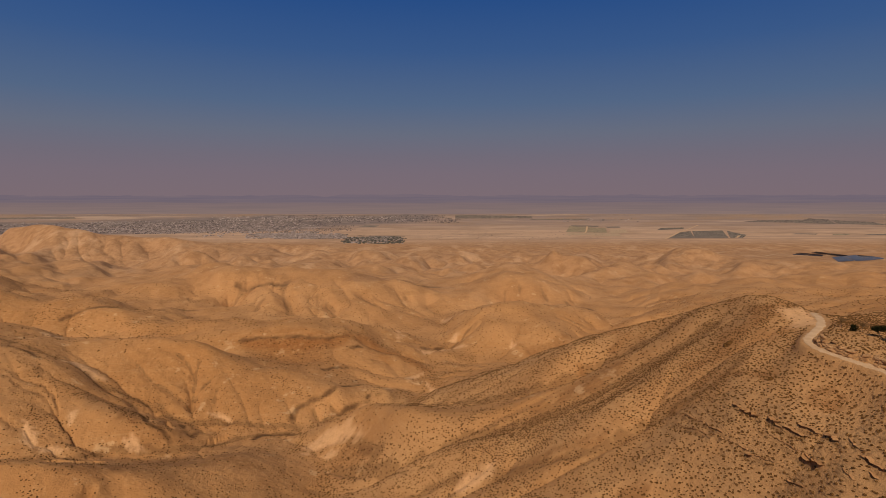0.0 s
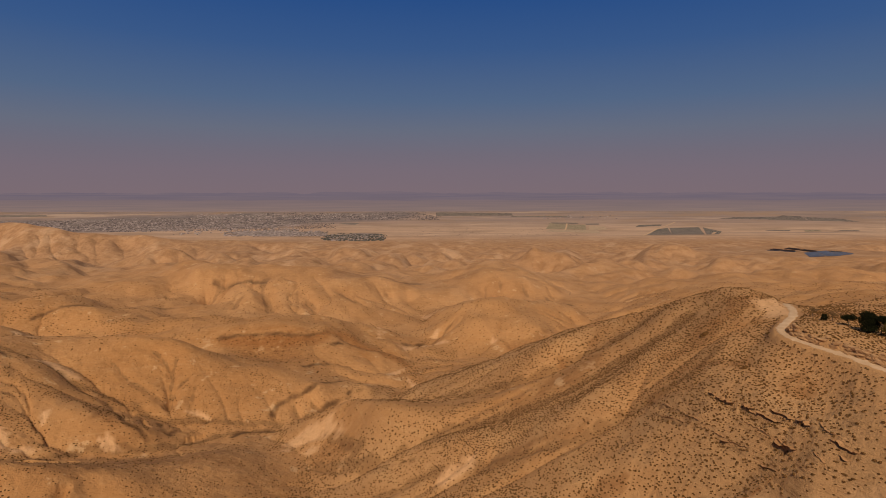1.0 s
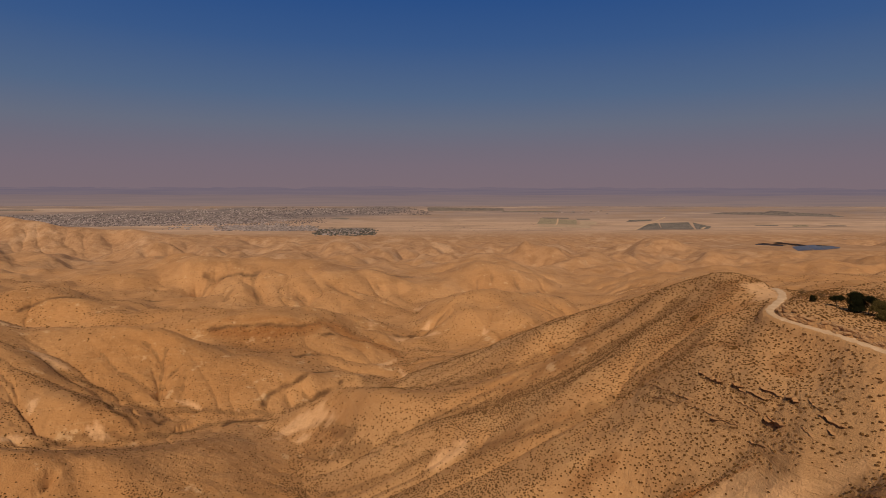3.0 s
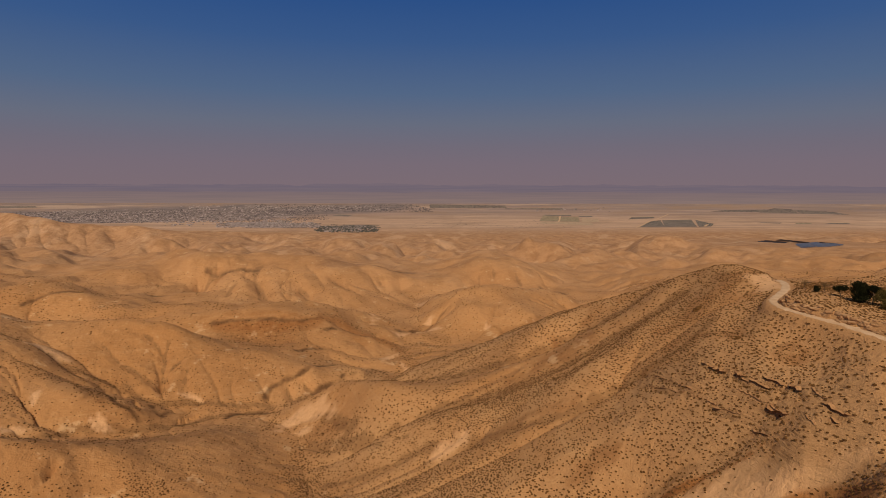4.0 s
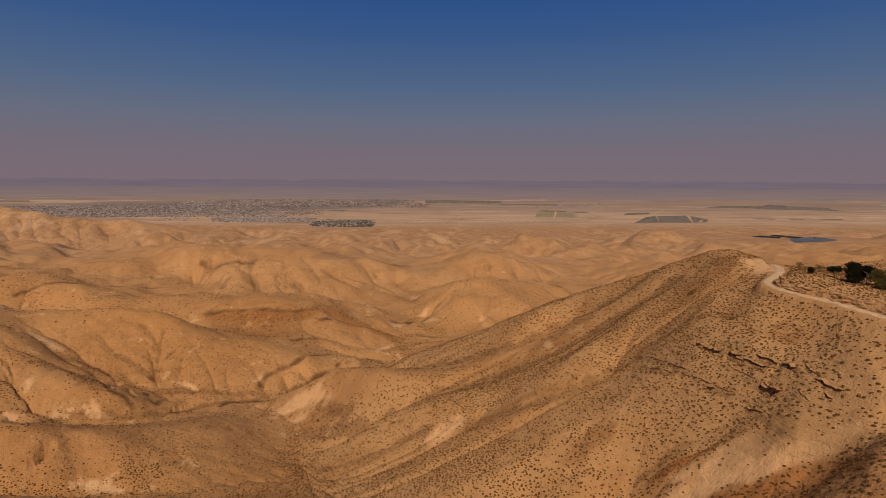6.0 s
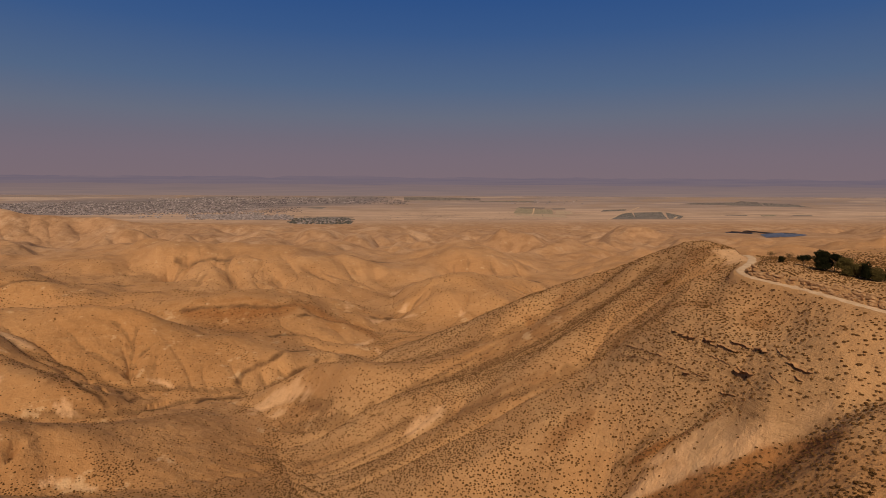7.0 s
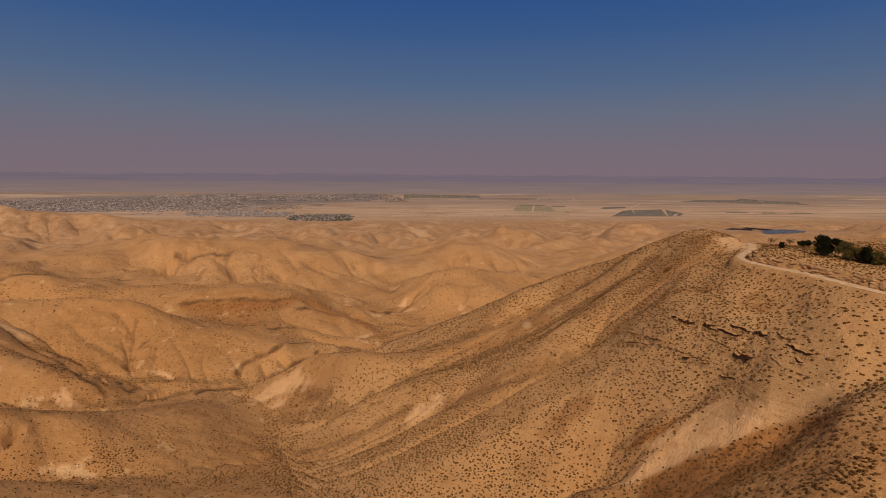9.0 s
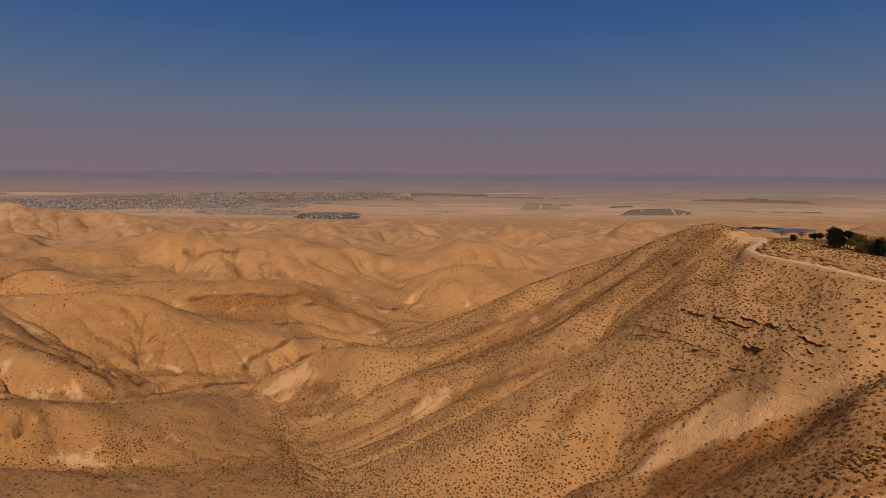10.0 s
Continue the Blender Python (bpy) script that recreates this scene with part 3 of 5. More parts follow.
for _name, _course in NARROW_GULLIES.items():
    _wide = (0.03 if _name == "second gully" else 0.014) * np.mean([q[1] for q in _course])
    _d, _h = near_line([(x, y, 0.35 + 0.65 * min(i, 1)) for i, (x, y) in enumerate(_course)], GX, GY, _wide * 1.5)
    _in = _d < _wide * 1.5
    _d = _d[_in] + _wide * 0.35 * fbm(GX[_in] / (_wide * 1.4), GY[_in] / (_wide * 1.4), 3, 82)
    GZ[_in] -= _h[_in] * 0.34 * _wide * np.clip(1 - _d / _wide, 0, 1)
    SCRUB_SHADE[_in] = np.maximum(SCRUB_SHADE[_in], _h[_in] * np.clip(1.2 - 2.4 * _d / _wide, 0, 1))
# the ledges of the near slope
LEDGES = {
    "ledge under the bench": [(97.3, 173.2), (98.9, 166.4)],
    "great ledge": [(100.2, 164.1), (101.5, 159.8), (102.8, 155.7), (105.7, 150.8)],
    "upper ledge": [(104.5, 156.6), (106.4, 151.9), (107.9, 146.2), (106.5, 140.9)],
    "middle ledge": [(101.6, 149.4), (102.2, 145.0), (102.1, 139.6)],
    "right ledge": [(108.5, 136.9), (109.1, 134.7), (109.2, 132.6), (110.9, 130.0)],
    "right crack": [(104.3, 143.2), (103.7, 139.0), (103.7, 134.3), (104.1, 132.4)],
    "long bed": [(83.6, 198.7), (84.8, 187.3), (86.7, 178.8), (88.9, 171.8), (89.9, 167.2), (91.7, 163.1), (93.4, 159.0), (95.5, 154.9), (97.2, 151.6)],
    "short ledge": [(92.1, 161.3), (93.2, 158.6)],
    "inner bed": [(98.0, 159.8), (99.9, 154.5), (101.1, 150.6), (102.1, 148.3), (102.2, 143.1)],
    "upper crack": [(109.7, 143.3), (109.0, 139.2), (109.7, 136.3)],
    "lower bed": [(97.0, 149.0), (97.7, 144.4), (97.6, 138.9), (97.5, 133.7), (98.2, 128.6)],
    "top ledge": [(97.3, 179.1), (97.1, 173.4), (98.9, 166.5)],
    "top crack": [(100.3, 165.1), (100.8, 160.3), (102.1, 155.4)],
    "left bed": [(87.1, 203.8), (88.1, 188.3), (89.5, 174.7), (90.5, 167.2)],
    "small ledge": [(107.3, 132.7), (108.3, 130.6)],
}
# dark colour for the shade under beds and ledges, in carved grooves
LEDGE_SHADE = np.zeros(GX.shape)
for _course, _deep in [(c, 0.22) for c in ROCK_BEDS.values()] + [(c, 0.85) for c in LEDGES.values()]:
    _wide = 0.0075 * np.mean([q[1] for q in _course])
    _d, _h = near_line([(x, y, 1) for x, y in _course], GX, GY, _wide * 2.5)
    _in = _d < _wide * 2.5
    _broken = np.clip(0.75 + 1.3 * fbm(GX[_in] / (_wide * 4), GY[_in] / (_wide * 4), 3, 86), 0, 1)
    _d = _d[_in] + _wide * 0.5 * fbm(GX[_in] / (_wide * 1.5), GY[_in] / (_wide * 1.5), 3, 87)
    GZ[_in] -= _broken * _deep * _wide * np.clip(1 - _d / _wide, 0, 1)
    LEDGE_SHADE[_in] = np.maximum(LEDGE_SHADE[_in], _broken * np.clip((1.6 if _deep < 0.5 else 0.8) - 1.5 * _d / _wide, 0, 1))
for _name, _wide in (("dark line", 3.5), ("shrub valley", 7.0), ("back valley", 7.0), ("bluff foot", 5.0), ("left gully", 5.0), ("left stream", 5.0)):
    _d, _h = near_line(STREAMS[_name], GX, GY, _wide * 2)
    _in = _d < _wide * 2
    SCRUB_SHADE[_in] = np.maximum(SCRUB_SHADE[_in], np.clip(1.3 - (_d[_in] + 0.7 * _wide * fbm(GX[_in] / 8, GY[_in] / 8, 3, 85)) / _wide, 0, 1))
HOLLOWS = np.maximum(HOLLOWS, 0.52 * SCRUB_SHADE)


def mesh_from(name, verts, faces, smooth=False):
    me = bpy.data.meshes.new(name)
    v, f = np.asarray(verts, np.float32), np.asarray(faces, np.int32)
    n = f.shape[1]
    me.vertices.add(len(v))
    me.vertices.foreach_set("co", v.ravel())
    me.loops.add(f.size)
    me.loops.foreach_set("vertex_index", f.ravel())
    me.polygons.add(len(f))
    me.polygons.foreach_set("loop_start", np.arange(0, f.size, n, dtype=np.int32))
    me.polygons.foreach_set("loop_total", np.full(len(f), n, np.int32))
    if smooth:
        me.polygons.foreach_set("use_smooth", np.ones(len(f), bool))
    me.update(calc_edges=True)
    return me


def sheet():
    """The fine part in view, wide wings beside it and country behind the camera, all in one grid."""
    wing = np.array([0.12, 0.3, 0.6, 1.1, 2.0, 4.0])
    left, right = S0 - wing[::-1], S1 + wing
    s_all = np.concatenate([left, np.linspace(S0, S1, COLS_N), right])
    ys = np.exp(np.linspace(V0, V1, ROWS_N))
    X = s_all[None, :] * ys[:, None]
    Y = ys[:, None] * np.ones((1, len(s_all)))
    k = len(wing)
    zl = np.repeat(GZ[:, :1], k, 1) + 0.04 * ys[:, None] * np.clip(1 - ys[:, None] / 2500, 0, 1) * wing[::-1][None, :]
    zr = np.repeat(GZ[:, -1:], k, 1) + 0.04 * ys[:, None] * np.clip(1 - ys[:, None] / 2500, 0, 1) * wing[None, :]
    Z = np.concatenate([zl, GZ, zr], 1)
    back_y, back_w = np.array([-4500, -1500, -500, -150, -40, 20, 50]), np.array([4500, 1800, 700, 260, 140, 95, 80])
    bz = np.array([-60, -50, -60, -75, -85, -92, -95])
    BX, BY = s_all[None, :] * back_w[:, None], back_y[:, None] * np.ones((1, len(s_all)))
    t = np.linspace(0.2, 1, len(back_y))[:, None]
    BZ = bz[:, None] * (1 - t ** 3) + Z[:1] * t ** 3
    X, Y, Z = np.vstack([BX, X]), np.vstack([BY, Y]), np.vstack([BZ, Z])
    R, C = X.shape
    idx = np.arange(R * C).reshape(R, C)
    faces = np.stack([idx[:-1, :-1], idx[:-1, 1:], idx[1:, 1:], idx[1:, :-1]], -1).reshape(-1, 4)
    me = mesh_from("ground", np.stack([X, Y, Z + EYE], -1).reshape(-1, 3), faces, True)

    def attribute(name, inner):
        full = np.zeros((R, C), np.float32)
        full[len(back_y):, k:k + COLS_N] = inner
        me.attributes.new(name, "FLOAT", "POINT").data.foreach_set("value", full.ravel())
    attribute("gully_tone", HOLLOWS)
    attribute("red", RED)
    attribute("chalk", CHALK)
    attribute("pale", PALE)
    attribute("rock", stepped)
    attribute("brown", BROWN)
    attribute("ledge_shade", LEDGE_SHADE)
    attribute("town", TOWN)
    # shares of painted haze grow with depth, first on hills, then on the plain
    attribute("haze_hills", np.clip((GY - 600) / 1000, 0, 1))
    attribute("haze_far", np.clip((GY - 3250) / 750, 0, 1))
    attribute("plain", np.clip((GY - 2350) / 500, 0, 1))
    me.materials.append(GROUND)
    return tagged(new("ground", me), "dry tan desert hills cut by gullies, falling to a pale plain", "ground", kind="structure")


# the cream bank above the near stream bed, and the red-brown earth below it
_bed = np.interp(GX, [40, 54, 72, 85, 98, 110, 118, 150], [156, 148, 139.5, 129.8, 124.6, 121.2, 118, 105])
_up = GY - _bed + 0.9 * fbm(GX / 7, GY / 7, 4, 37)
_in = np.clip((GX - 44) / 6, 0, 1) * np.clip((170 - GY) / 4, 0, 1)
_high = np.interp(GX, [46, 58, 72, 82, 92, 100, 112], [1, 3.5, 6.5, 9.5, 10.5, 6, 0.5])
CREAM = _in * np.clip(_up / 0.8, 0, 1) * np.clip((_high - _up) / 4 + 0.3, 0, 1) * np.clip((113 - GX) / 4, 0, 1)
# ground of another colour or growth, as outlines in plan
CHALK_AREAS = {
    "left upper scree": [(-285, 401), (-289, 421), (-274, 413), (-259, 407), (-253, 400), (-260, 399), (-270, 400), (-278, 399)],
    "pale shoulder": [(-355, 478), (-358, 504), (-332, 471), (-340, 464)],
    "fan scar": [(-234, 333), (-229, 334), (-226, 326), (-226, 321), (-229, 323)],
    "left bluff": [(-252, 317), (-244, 313), (-235, 307), (-228, 293), (-239, 300)],
    "left bluff foot": [(-229, 298), (-223, 301), (-215, 302), (-216, 298), (-224, 293)],
    "fan toe": [(-195, 318), (-190, 323), (-184, 321), (-179, 317), (-185, 315), (-191, 316)],
    "mound toe": [(-137, 212), (-133, 215), (-129, 216), (-122, 215), (-115, 212), (-123, 212), (-130, 212), (-135, 211)],
    "gully lip": [(-171, 383), (-163, 385), (-152, 380), (-149, 375), (-159, 379)],
    "outlet bank": [(-30, 590), (-17, 604), (2, 622), (16, 626), (28, 629), (26, 638), (2, 642), (-14, 596), (-21, 586)],
    "outlet bar": [(-16, 494), (-2, 456), (1, 444), (-11, 465)],
    "outlet edge": [(-35, 499), (-26, 510), (-18, 522), (-25, 502), (-32, 486)],
    "ridge scar": [(-66, 727), (-59, 716), (-48, 609), (-52, 607)],
    "far wash": [(-7, 846), (20, 771), (14, 766), (-1, 808)],
    "far wash edge": [(7, 673), (15, 685), (21, 685), (15, 666)],
    "cone toe": [(80, 628), (85, 621), (83, 612), (76, 615)],
    "bluff face": [(-87, 321), (-87, 344), (-79, 349), (-69, 348), (-60, 343), (-55, 333), (-48, 321), (-56, 328), (-66, 331), (-76, 334), (-82, 329)],
    "bluff toe": [(-69, 328), (-65, 325), (-65, 319), (-69, 316), (-75, 323)],
    "rib scar": [(4, 228), (7, 232), (12, 232), (20, 231), (23, 230), (24, 228), (20, 225), (15, 225), (9, 225)],
    "stream bank": [(76, 146), (81, 145), (87, 145), (95, 141), (95, 138), (97, 131), (97, 126), (93, 127), (88, 130), (85, 134)],
    "stream bank above": [(98, 126), (103, 127), (107, 127), (111, 124), (110, 122), (104, 124), (99, 126)],
    "road shoulder": [(142, 227), (162, 239), (146, 210), (138, 207), (139, 217)],
}
SHRUB_AREAS = {
    "left shaded slope": [(-289, 372), (-276, 373), (-256, 369), (-243, 366), (-226, 350), (-230, 343), (-249, 347), (-271, 359), (-285, 366)],
    "left nose": [(-260, 329), (-252, 330), (-244, 331), (-235, 327), (-224, 318), (-215, 303), (-218, 304), (-229, 312), (-243, 316), (-251, 320)],
    "left hollow": [(-441, 634), (-422, 637), (-400, 606), (-425, 600)],
    "left shoulder": [(-374, 637), (-327, 623), (-292, 583), (-252, 461), (-345, 594)],
    "fan spur": [(-223, 352), (-200, 358), (-167, 332), (-173, 325), (-191, 327), (-207, 332)],
    "upper left": [(-496, 641), (-458, 646), (-439, 659), (-443, 629), (-464, 614)],
    "hill dimple": [(-143, 438), (-125, 431), (-105, 416), (-99, 409), (-108, 410), (-127, 421), (-138, 428)],
    "spur skyline": [(27, 346), (52, 328), (83, 323), (121, 313), (132, 270), (122, 301), (111, 308), (97, 313), (76, 308), (54, 305), (38, 316)],
    "spur flank": [(50, 261), (66, 254), (80, 254), (96, 259), (115, 234), (96, 195), (87, 202), (81, 207)],
    "bluff right": [(-43, 304), (-25, 281), (-6, 272), (10, 272), (8, 274), (-7, 276), (-22, 282), (-41, 305)],
    "valley line": [(-47, 283), (-31, 275), (-11, 255), (2, 248), (15, 245), (16, 253), (6, 248), (-6, 254), (-24, 273), (-43, 283)],
    "stream fork": [(-71, 316), (-65, 301), (-57, 278), (-46, 264), (-50, 249), (-49, 228), (-54, 227), (-59, 247), (-67, 260), (-65, 280), (-68, 297)],
    "left fork": [(-103, 374), (-95, 371), (-91, 341), (-91, 327), (-94, 322)],
    "back valley": [(11, 244), (30, 244), (44, 256), (61, 256), (65, 257), (57, 247), (48, 251), (38, 245), (20, 239), (11, 241)],
    "near rib foot": [(10, 214), (22, 212), (33, 199), (27, 187), (16, 186), (8, 190)],
    "second gully": [(101, 149), (98, 149), (94, 150), (89, 151), (84, 153), (91, 152), (96, 151), (100, 151)],
    "outlet left": [(-13, 567), (41, 631), (36, 554), (9, 515), (-6, 455), (-18, 500), (-10, 520)],
    "mound foot": [(-176, 219), (-170, 218), (-164, 212), (-155, 209), (-138, 207), (-153, 203), (-163, 200)],
    "mound right": [(-126, 225), (-114, 231), (-104, 225), (-108, 217), (-118, 217)],
    "bank top": [(72, 143), (80, 137), (89, 131), (92, 128), (83, 133), (76, 139), (71, 142)],
    "red bank": [(89, 124), (102, 124), (106, 107), (96, 96), (85, 95), (83, 102)],
}
# brown soil; the shade of ridge and cliff flanks is put in as well
BROWN_AREAS = {
    "middle bank": [(-200, 536), (-119, 542), (-111, 544), (-110, 517), (-111, 495), (-115, 473), (-134, 477), (-159, 499), (-178, 506), (-192, 513)],
    "shaded ridge flank": [(-97, 567), (-89, 602), (-64, 574), (-42, 571), (-17, 556), (-19, 533), (-35, 540), (-56, 545), (-77, 549), (-91, 555)],
    "fan flank": [(-218, 347), (-206, 355), (-189, 338), (-192, 329), (-204, 331)],
    "bluff hollow": [(-61, 325), (-47, 312), (-40, 298), (-45, 300), (-56, 309), (-64, 308), (-65, 301), (-61, 308)],
    "cone valley": [(86, 619), (118, 603), (159, 646), (130, 590), (95, 596)],
    "spur hollow": [(51, 259), (67, 258), (81, 260), (94, 268), (90, 277), (75, 274), (59, 270), (45, 265)],
    "rib hollow": [(26, 225), (39, 223), (53, 215), (67, 210), (61, 207), (51, 211), (41, 216), (31, 218)],
    "second gully": [(96, 143), (94, 145), (90, 145), (86, 148), (81, 149), (76, 152), (73, 154), (71, 155), (74, 150), (79, 148), (86, 146), (94, 143)],
    "hilltop": [(139, 249), (143, 237), (140, 223), (131, 225)],
    "spur shoulder": [(109, 192), (109, 201), (104, 200), (110, 182), (113, 178), (115, 186)],
    "road slope": [(114, 166), (121, 166), (120, 158), (115, 155), (111, 160)],
    "rib brown": [(53, 177), (64, 178), (70, 174), (66, 171), (55, 170), (50, 171)],
    "mound top": [(-162, 224), (-169, 317), (-107, 295), (-100, 275), (-129, 259), (-149, 229)],
    "behind road": [(151, 214), (168, 221), (181, 211), (168, 195), (154, 193), (146, 198)],
    "cliff shade": [(-175, 937), (-146, 1045), (-85, 1006), (-102, 970), (-147, 920), (-166, 917)],
}


def areas(outlines, seed, rag=0.28, edge=0.22):
    """A mask over the ground of the outlines given, with ragged edges."""
    m = np.zeros(GX.shape)
    for outline in outlines.values():
        p = np.array(outline, float)
        q = np.roll(p, -1, 0)
        size = math.sqrt(abs(np.sum(p[:, 0] * q[:, 1] - q[:, 0] * p[:, 1])) / 2)
        lo, hi = p.min(0) - 0.3 * size, p.max(0) + 0.3 * size
        box = (GX > lo[0]) & (GX < hi[0]) & (GY > lo[1]) & (GY < hi[1])
        x, y = GX[box], GY[box]
        near, inside = np.full(x.shape, 1e9), np.zeros(x.shape, bool)
        for (ax, ay), (bx, by) in zip(p, q):
            t = np.clip(((x - ax) * (bx - ax) + (y - ay) * (by - ay)) / ((bx - ax) ** 2 + (by - ay) ** 2 + 1e-9), 0, 1)
            near = np.minimum(near, np.hypot(x - ax - t * (bx - ax), y - ay - t * (by - ay)))
            if by != ay:
                inside ^= ((ay > y) != (by > y)) & (x < (bx - ax) * (y - ay) / (by - ay) + ax)
        d = np.where(inside, near, -near) + rag * size * fbm(x / (0.35 * size), y / (0.35 * size), 4, seed)
        m[box] = np.maximum(m[box], np.clip(0.5 + d / (edge * size), 0, 1))
    return m


CHALK = areas(CHALK_AREAS, 31)
RED_AREAS = {
    "bank below the stream": [(71, 141), (79, 135), (88, 130), (95, 126), (102, 124), (105, 119), (99, 106), (96, 107), (96, 113), (86, 107), (83, 108), (77, 107), (74, 110), (71, 117), (65, 129)],
    "lower bank": [(85, 83), (82, 80), (77, 82), (80, 83)],
    "second gully": [(98, 143), (94, 144), (90, 145), (86, 148), (82, 149), (77, 152), (72, 155), (74, 150), (79, 148), (86, 146), (94, 143)],
}
BANK = 0.9 * areas(RED_AREAS, 33, 0.06, 0.06)
SHRUBBY = areas(SHRUB_AREAS, 35, 0.2, 0.2)
BROWN = areas(BROWN_AREAS, 38, 0.2, 0.22)
BARE = areas({k: BROWN_AREAS[k] for k in ("spur hollow", "rib hollow", "mound top", "cone valley")}, 38, 0.2, 0.25)
CHALK = np.maximum(CHALK, CREAM)
RED = np.maximum(BANK, 0.45 * patches([(150, 330, 60, 22, 20), (200, 300, 60, 30, 0), (-66, 545, 30, 11, -60), (-150, 550, 62, 6, 4), (116, 212, 24, 8, 15), (122, 228, 24, 10, 30)], 34, 12.0, 0.7, 1.2))
# dark broken bank under the middle ridge
_top = np.interp(GX, [-223, -189, -142, -114, -97], [538, 536, 538, 543, 569]) + 5 * fbm(GX / 14, GY / 14, 3, 83)
_foot = np.interp(GX, [-223, -181, -136, -109, -91], [532, 514, 513, 520, 535])
RED = np.maximum(RED, 0.75 * np.clip((_top - GY) / 3, 0, 1) * np.clip((GY - _foot) / 14, 0, 1) * np.clip((GX + 226) / 8, 0, 1) * np.clip((-92 - GX) / 6, 0, 1))
# the ridge's flank turned from the sun, its shade painted in as dark earth
_d, _h = near_line([(-94, 562, 0), (-81, 566, 0), (-56, 552, 0), (-32, 543, 0), (-16, 530, 0)], GX, GY, 14)
RED = np.maximum(RED, 0.6 * np.clip(1.3 - (_d + 4 * fbm(GX / 9, GY / 9, 3, 84)) / 9, 0, 1))
# dark garden soil of the town and its groves
TOWN = areas({"town": [(-3200, 3800), (-2463, 3914), (-1948, 4060), (-1300, 4130), (-300, 4200), (-60, 4150), (-300, 3950), (-560, 3760), (-700, 3560), (-1166, 3250), (-2100, 3050), (-3200, 3000)],
              "nearer quarter": [(-1104, 3088), (-804, 2780), (-525, 2800), (-540, 3080), (-860, 3190)],
              "village": [(-450, 2480), (-240, 2480), (-190, 2640), (-240, 2960), (-380, 3000), (-500, 2800)]}, 39, 0.10, 0.08)
PALE = np.zeros(GX.shape)
for _line, _reach in (("main spur", 75), ("patch rib", 40), ("near rib", 45), ("bench", 40)):
    _d, _h = near_line(CRESTS[_line], GX, GY, _reach)
    PALE = np.maximum(PALE, np.clip(1.4 - 1.4 * _d / _reach, 0, 1))
sheet()


# ---------------------------------------------------------------- helpers for things
def part(name, bm, material, parent=None, label=""):
    """Links a bmesh as one mesh object, under a thing or a part."""
    me = bpy.data.meshes.new(name)
    bm.to_mesh(me)
    bm.free()
    if material:
        me.materials.append(material)
    ob = new(name, me)
    if parent:
        ob.parent = parent
    if label:
        ob["label"] = label
    return ob


def spot(x, y, sink=0.0):
    return Vector((x, y, float(ground_z(x, y)) + EYE - sink))


def shrub_material():
    m = Nodes("dry_shrub", 0.95)
    rnd = m.add("ShaderNodeNewGeometry").outputs["Random Per Island"]
    c = m.mix(rnd, (0.065, 0.029, 0.009), (0.135, 0.063, 0.021))
    c = m.mix(m.math("MULTIPLY", m.remap(m.noise(7, 2), 0.4, 0.7), 0.5), c, (0.19, 0.092, 0.034))
    m.bsdf.inputs["Specular IOR Level"].default_value = 0.0
    m.colour(c)
    return m.mat


def leaf_material(name, dark, light):
    m = Nodes(name, 0.75)
    rnd = m.add("ShaderNodeNewGeometry").outputs["Random Per Island"]
    m.bsdf.inputs["Specular IOR Level"].default_value = 0.0
    m.colour(m.mix(rnd, dark, light))
    return m.mat


def bark_material():
    m = Nodes("bark", 0.95)
    n = m.noise(6, 5, 0.7, (1, 1, 0.25))
    m.colour(m.mix(n, (0.05, 0.032, 0.02), (0.16, 0.11, 0.07)))
    m.bump(n, 0.05)
    return m.mat


def rock_material(name, light, dark):
    m = Nodes(name, 0.92)
    n, f = m.noise(0.5, 5, 0.6), m.noise(3.5, 5, 0.7, (1, 1, 3))
    c = m.mix(m.remap(n, 0.35, 0.65), light, dark)
    c = m.mix(m.math("MULTIPLY", m.remap(f, 0.45, 0.75), 0.6), c, (0.15, 0.075, 0.034))
    m.colour(c)
    m.bump(f, 0.25)
    return m.mat


def road_material():
    m = Nodes("road_dust", 0.95)
    n, f = m.noise(0.3, 5), m.noise(3, 4, 0.7)
    c = m.mix(m.remap(n, 0.35, 0.65), (0.56, 0.365, 0.215), (0.47, 0.29, 0.155))
    c = m.mix(m.math("MULTIPLY", m.remap(f, 0.5, 0.8), 0.4), c, (0.30, 0.18, 0.09))
    m.colour(c)
    m.bump(f, 0.06)
    return m.mat


SHRUB, BARK, ROCK, DUST = shrub_material(), bark_material(), rock_material("limestone", (0.55, 0.315, 0.148), (0.40, 0.205, 0.085)), road_material()
LEDGE = rock_material("weathered_limestone", (0.47, 0.245, 0.102), (0.33, 0.160, 0.062))
PINE = leaf_material("pine_needles", (0.008, 0.009, 0.004), (0.022, 0.022, 0.009))
OLIVE = leaf_material("olive_leaves", (0.050, 0.037, 0.011), (0.120, 0.084, 0.027))
TWIG = leaf_material("dry_twigs", (0.10, 0.055, 0.022), (0.21, 0.125, 0.055))


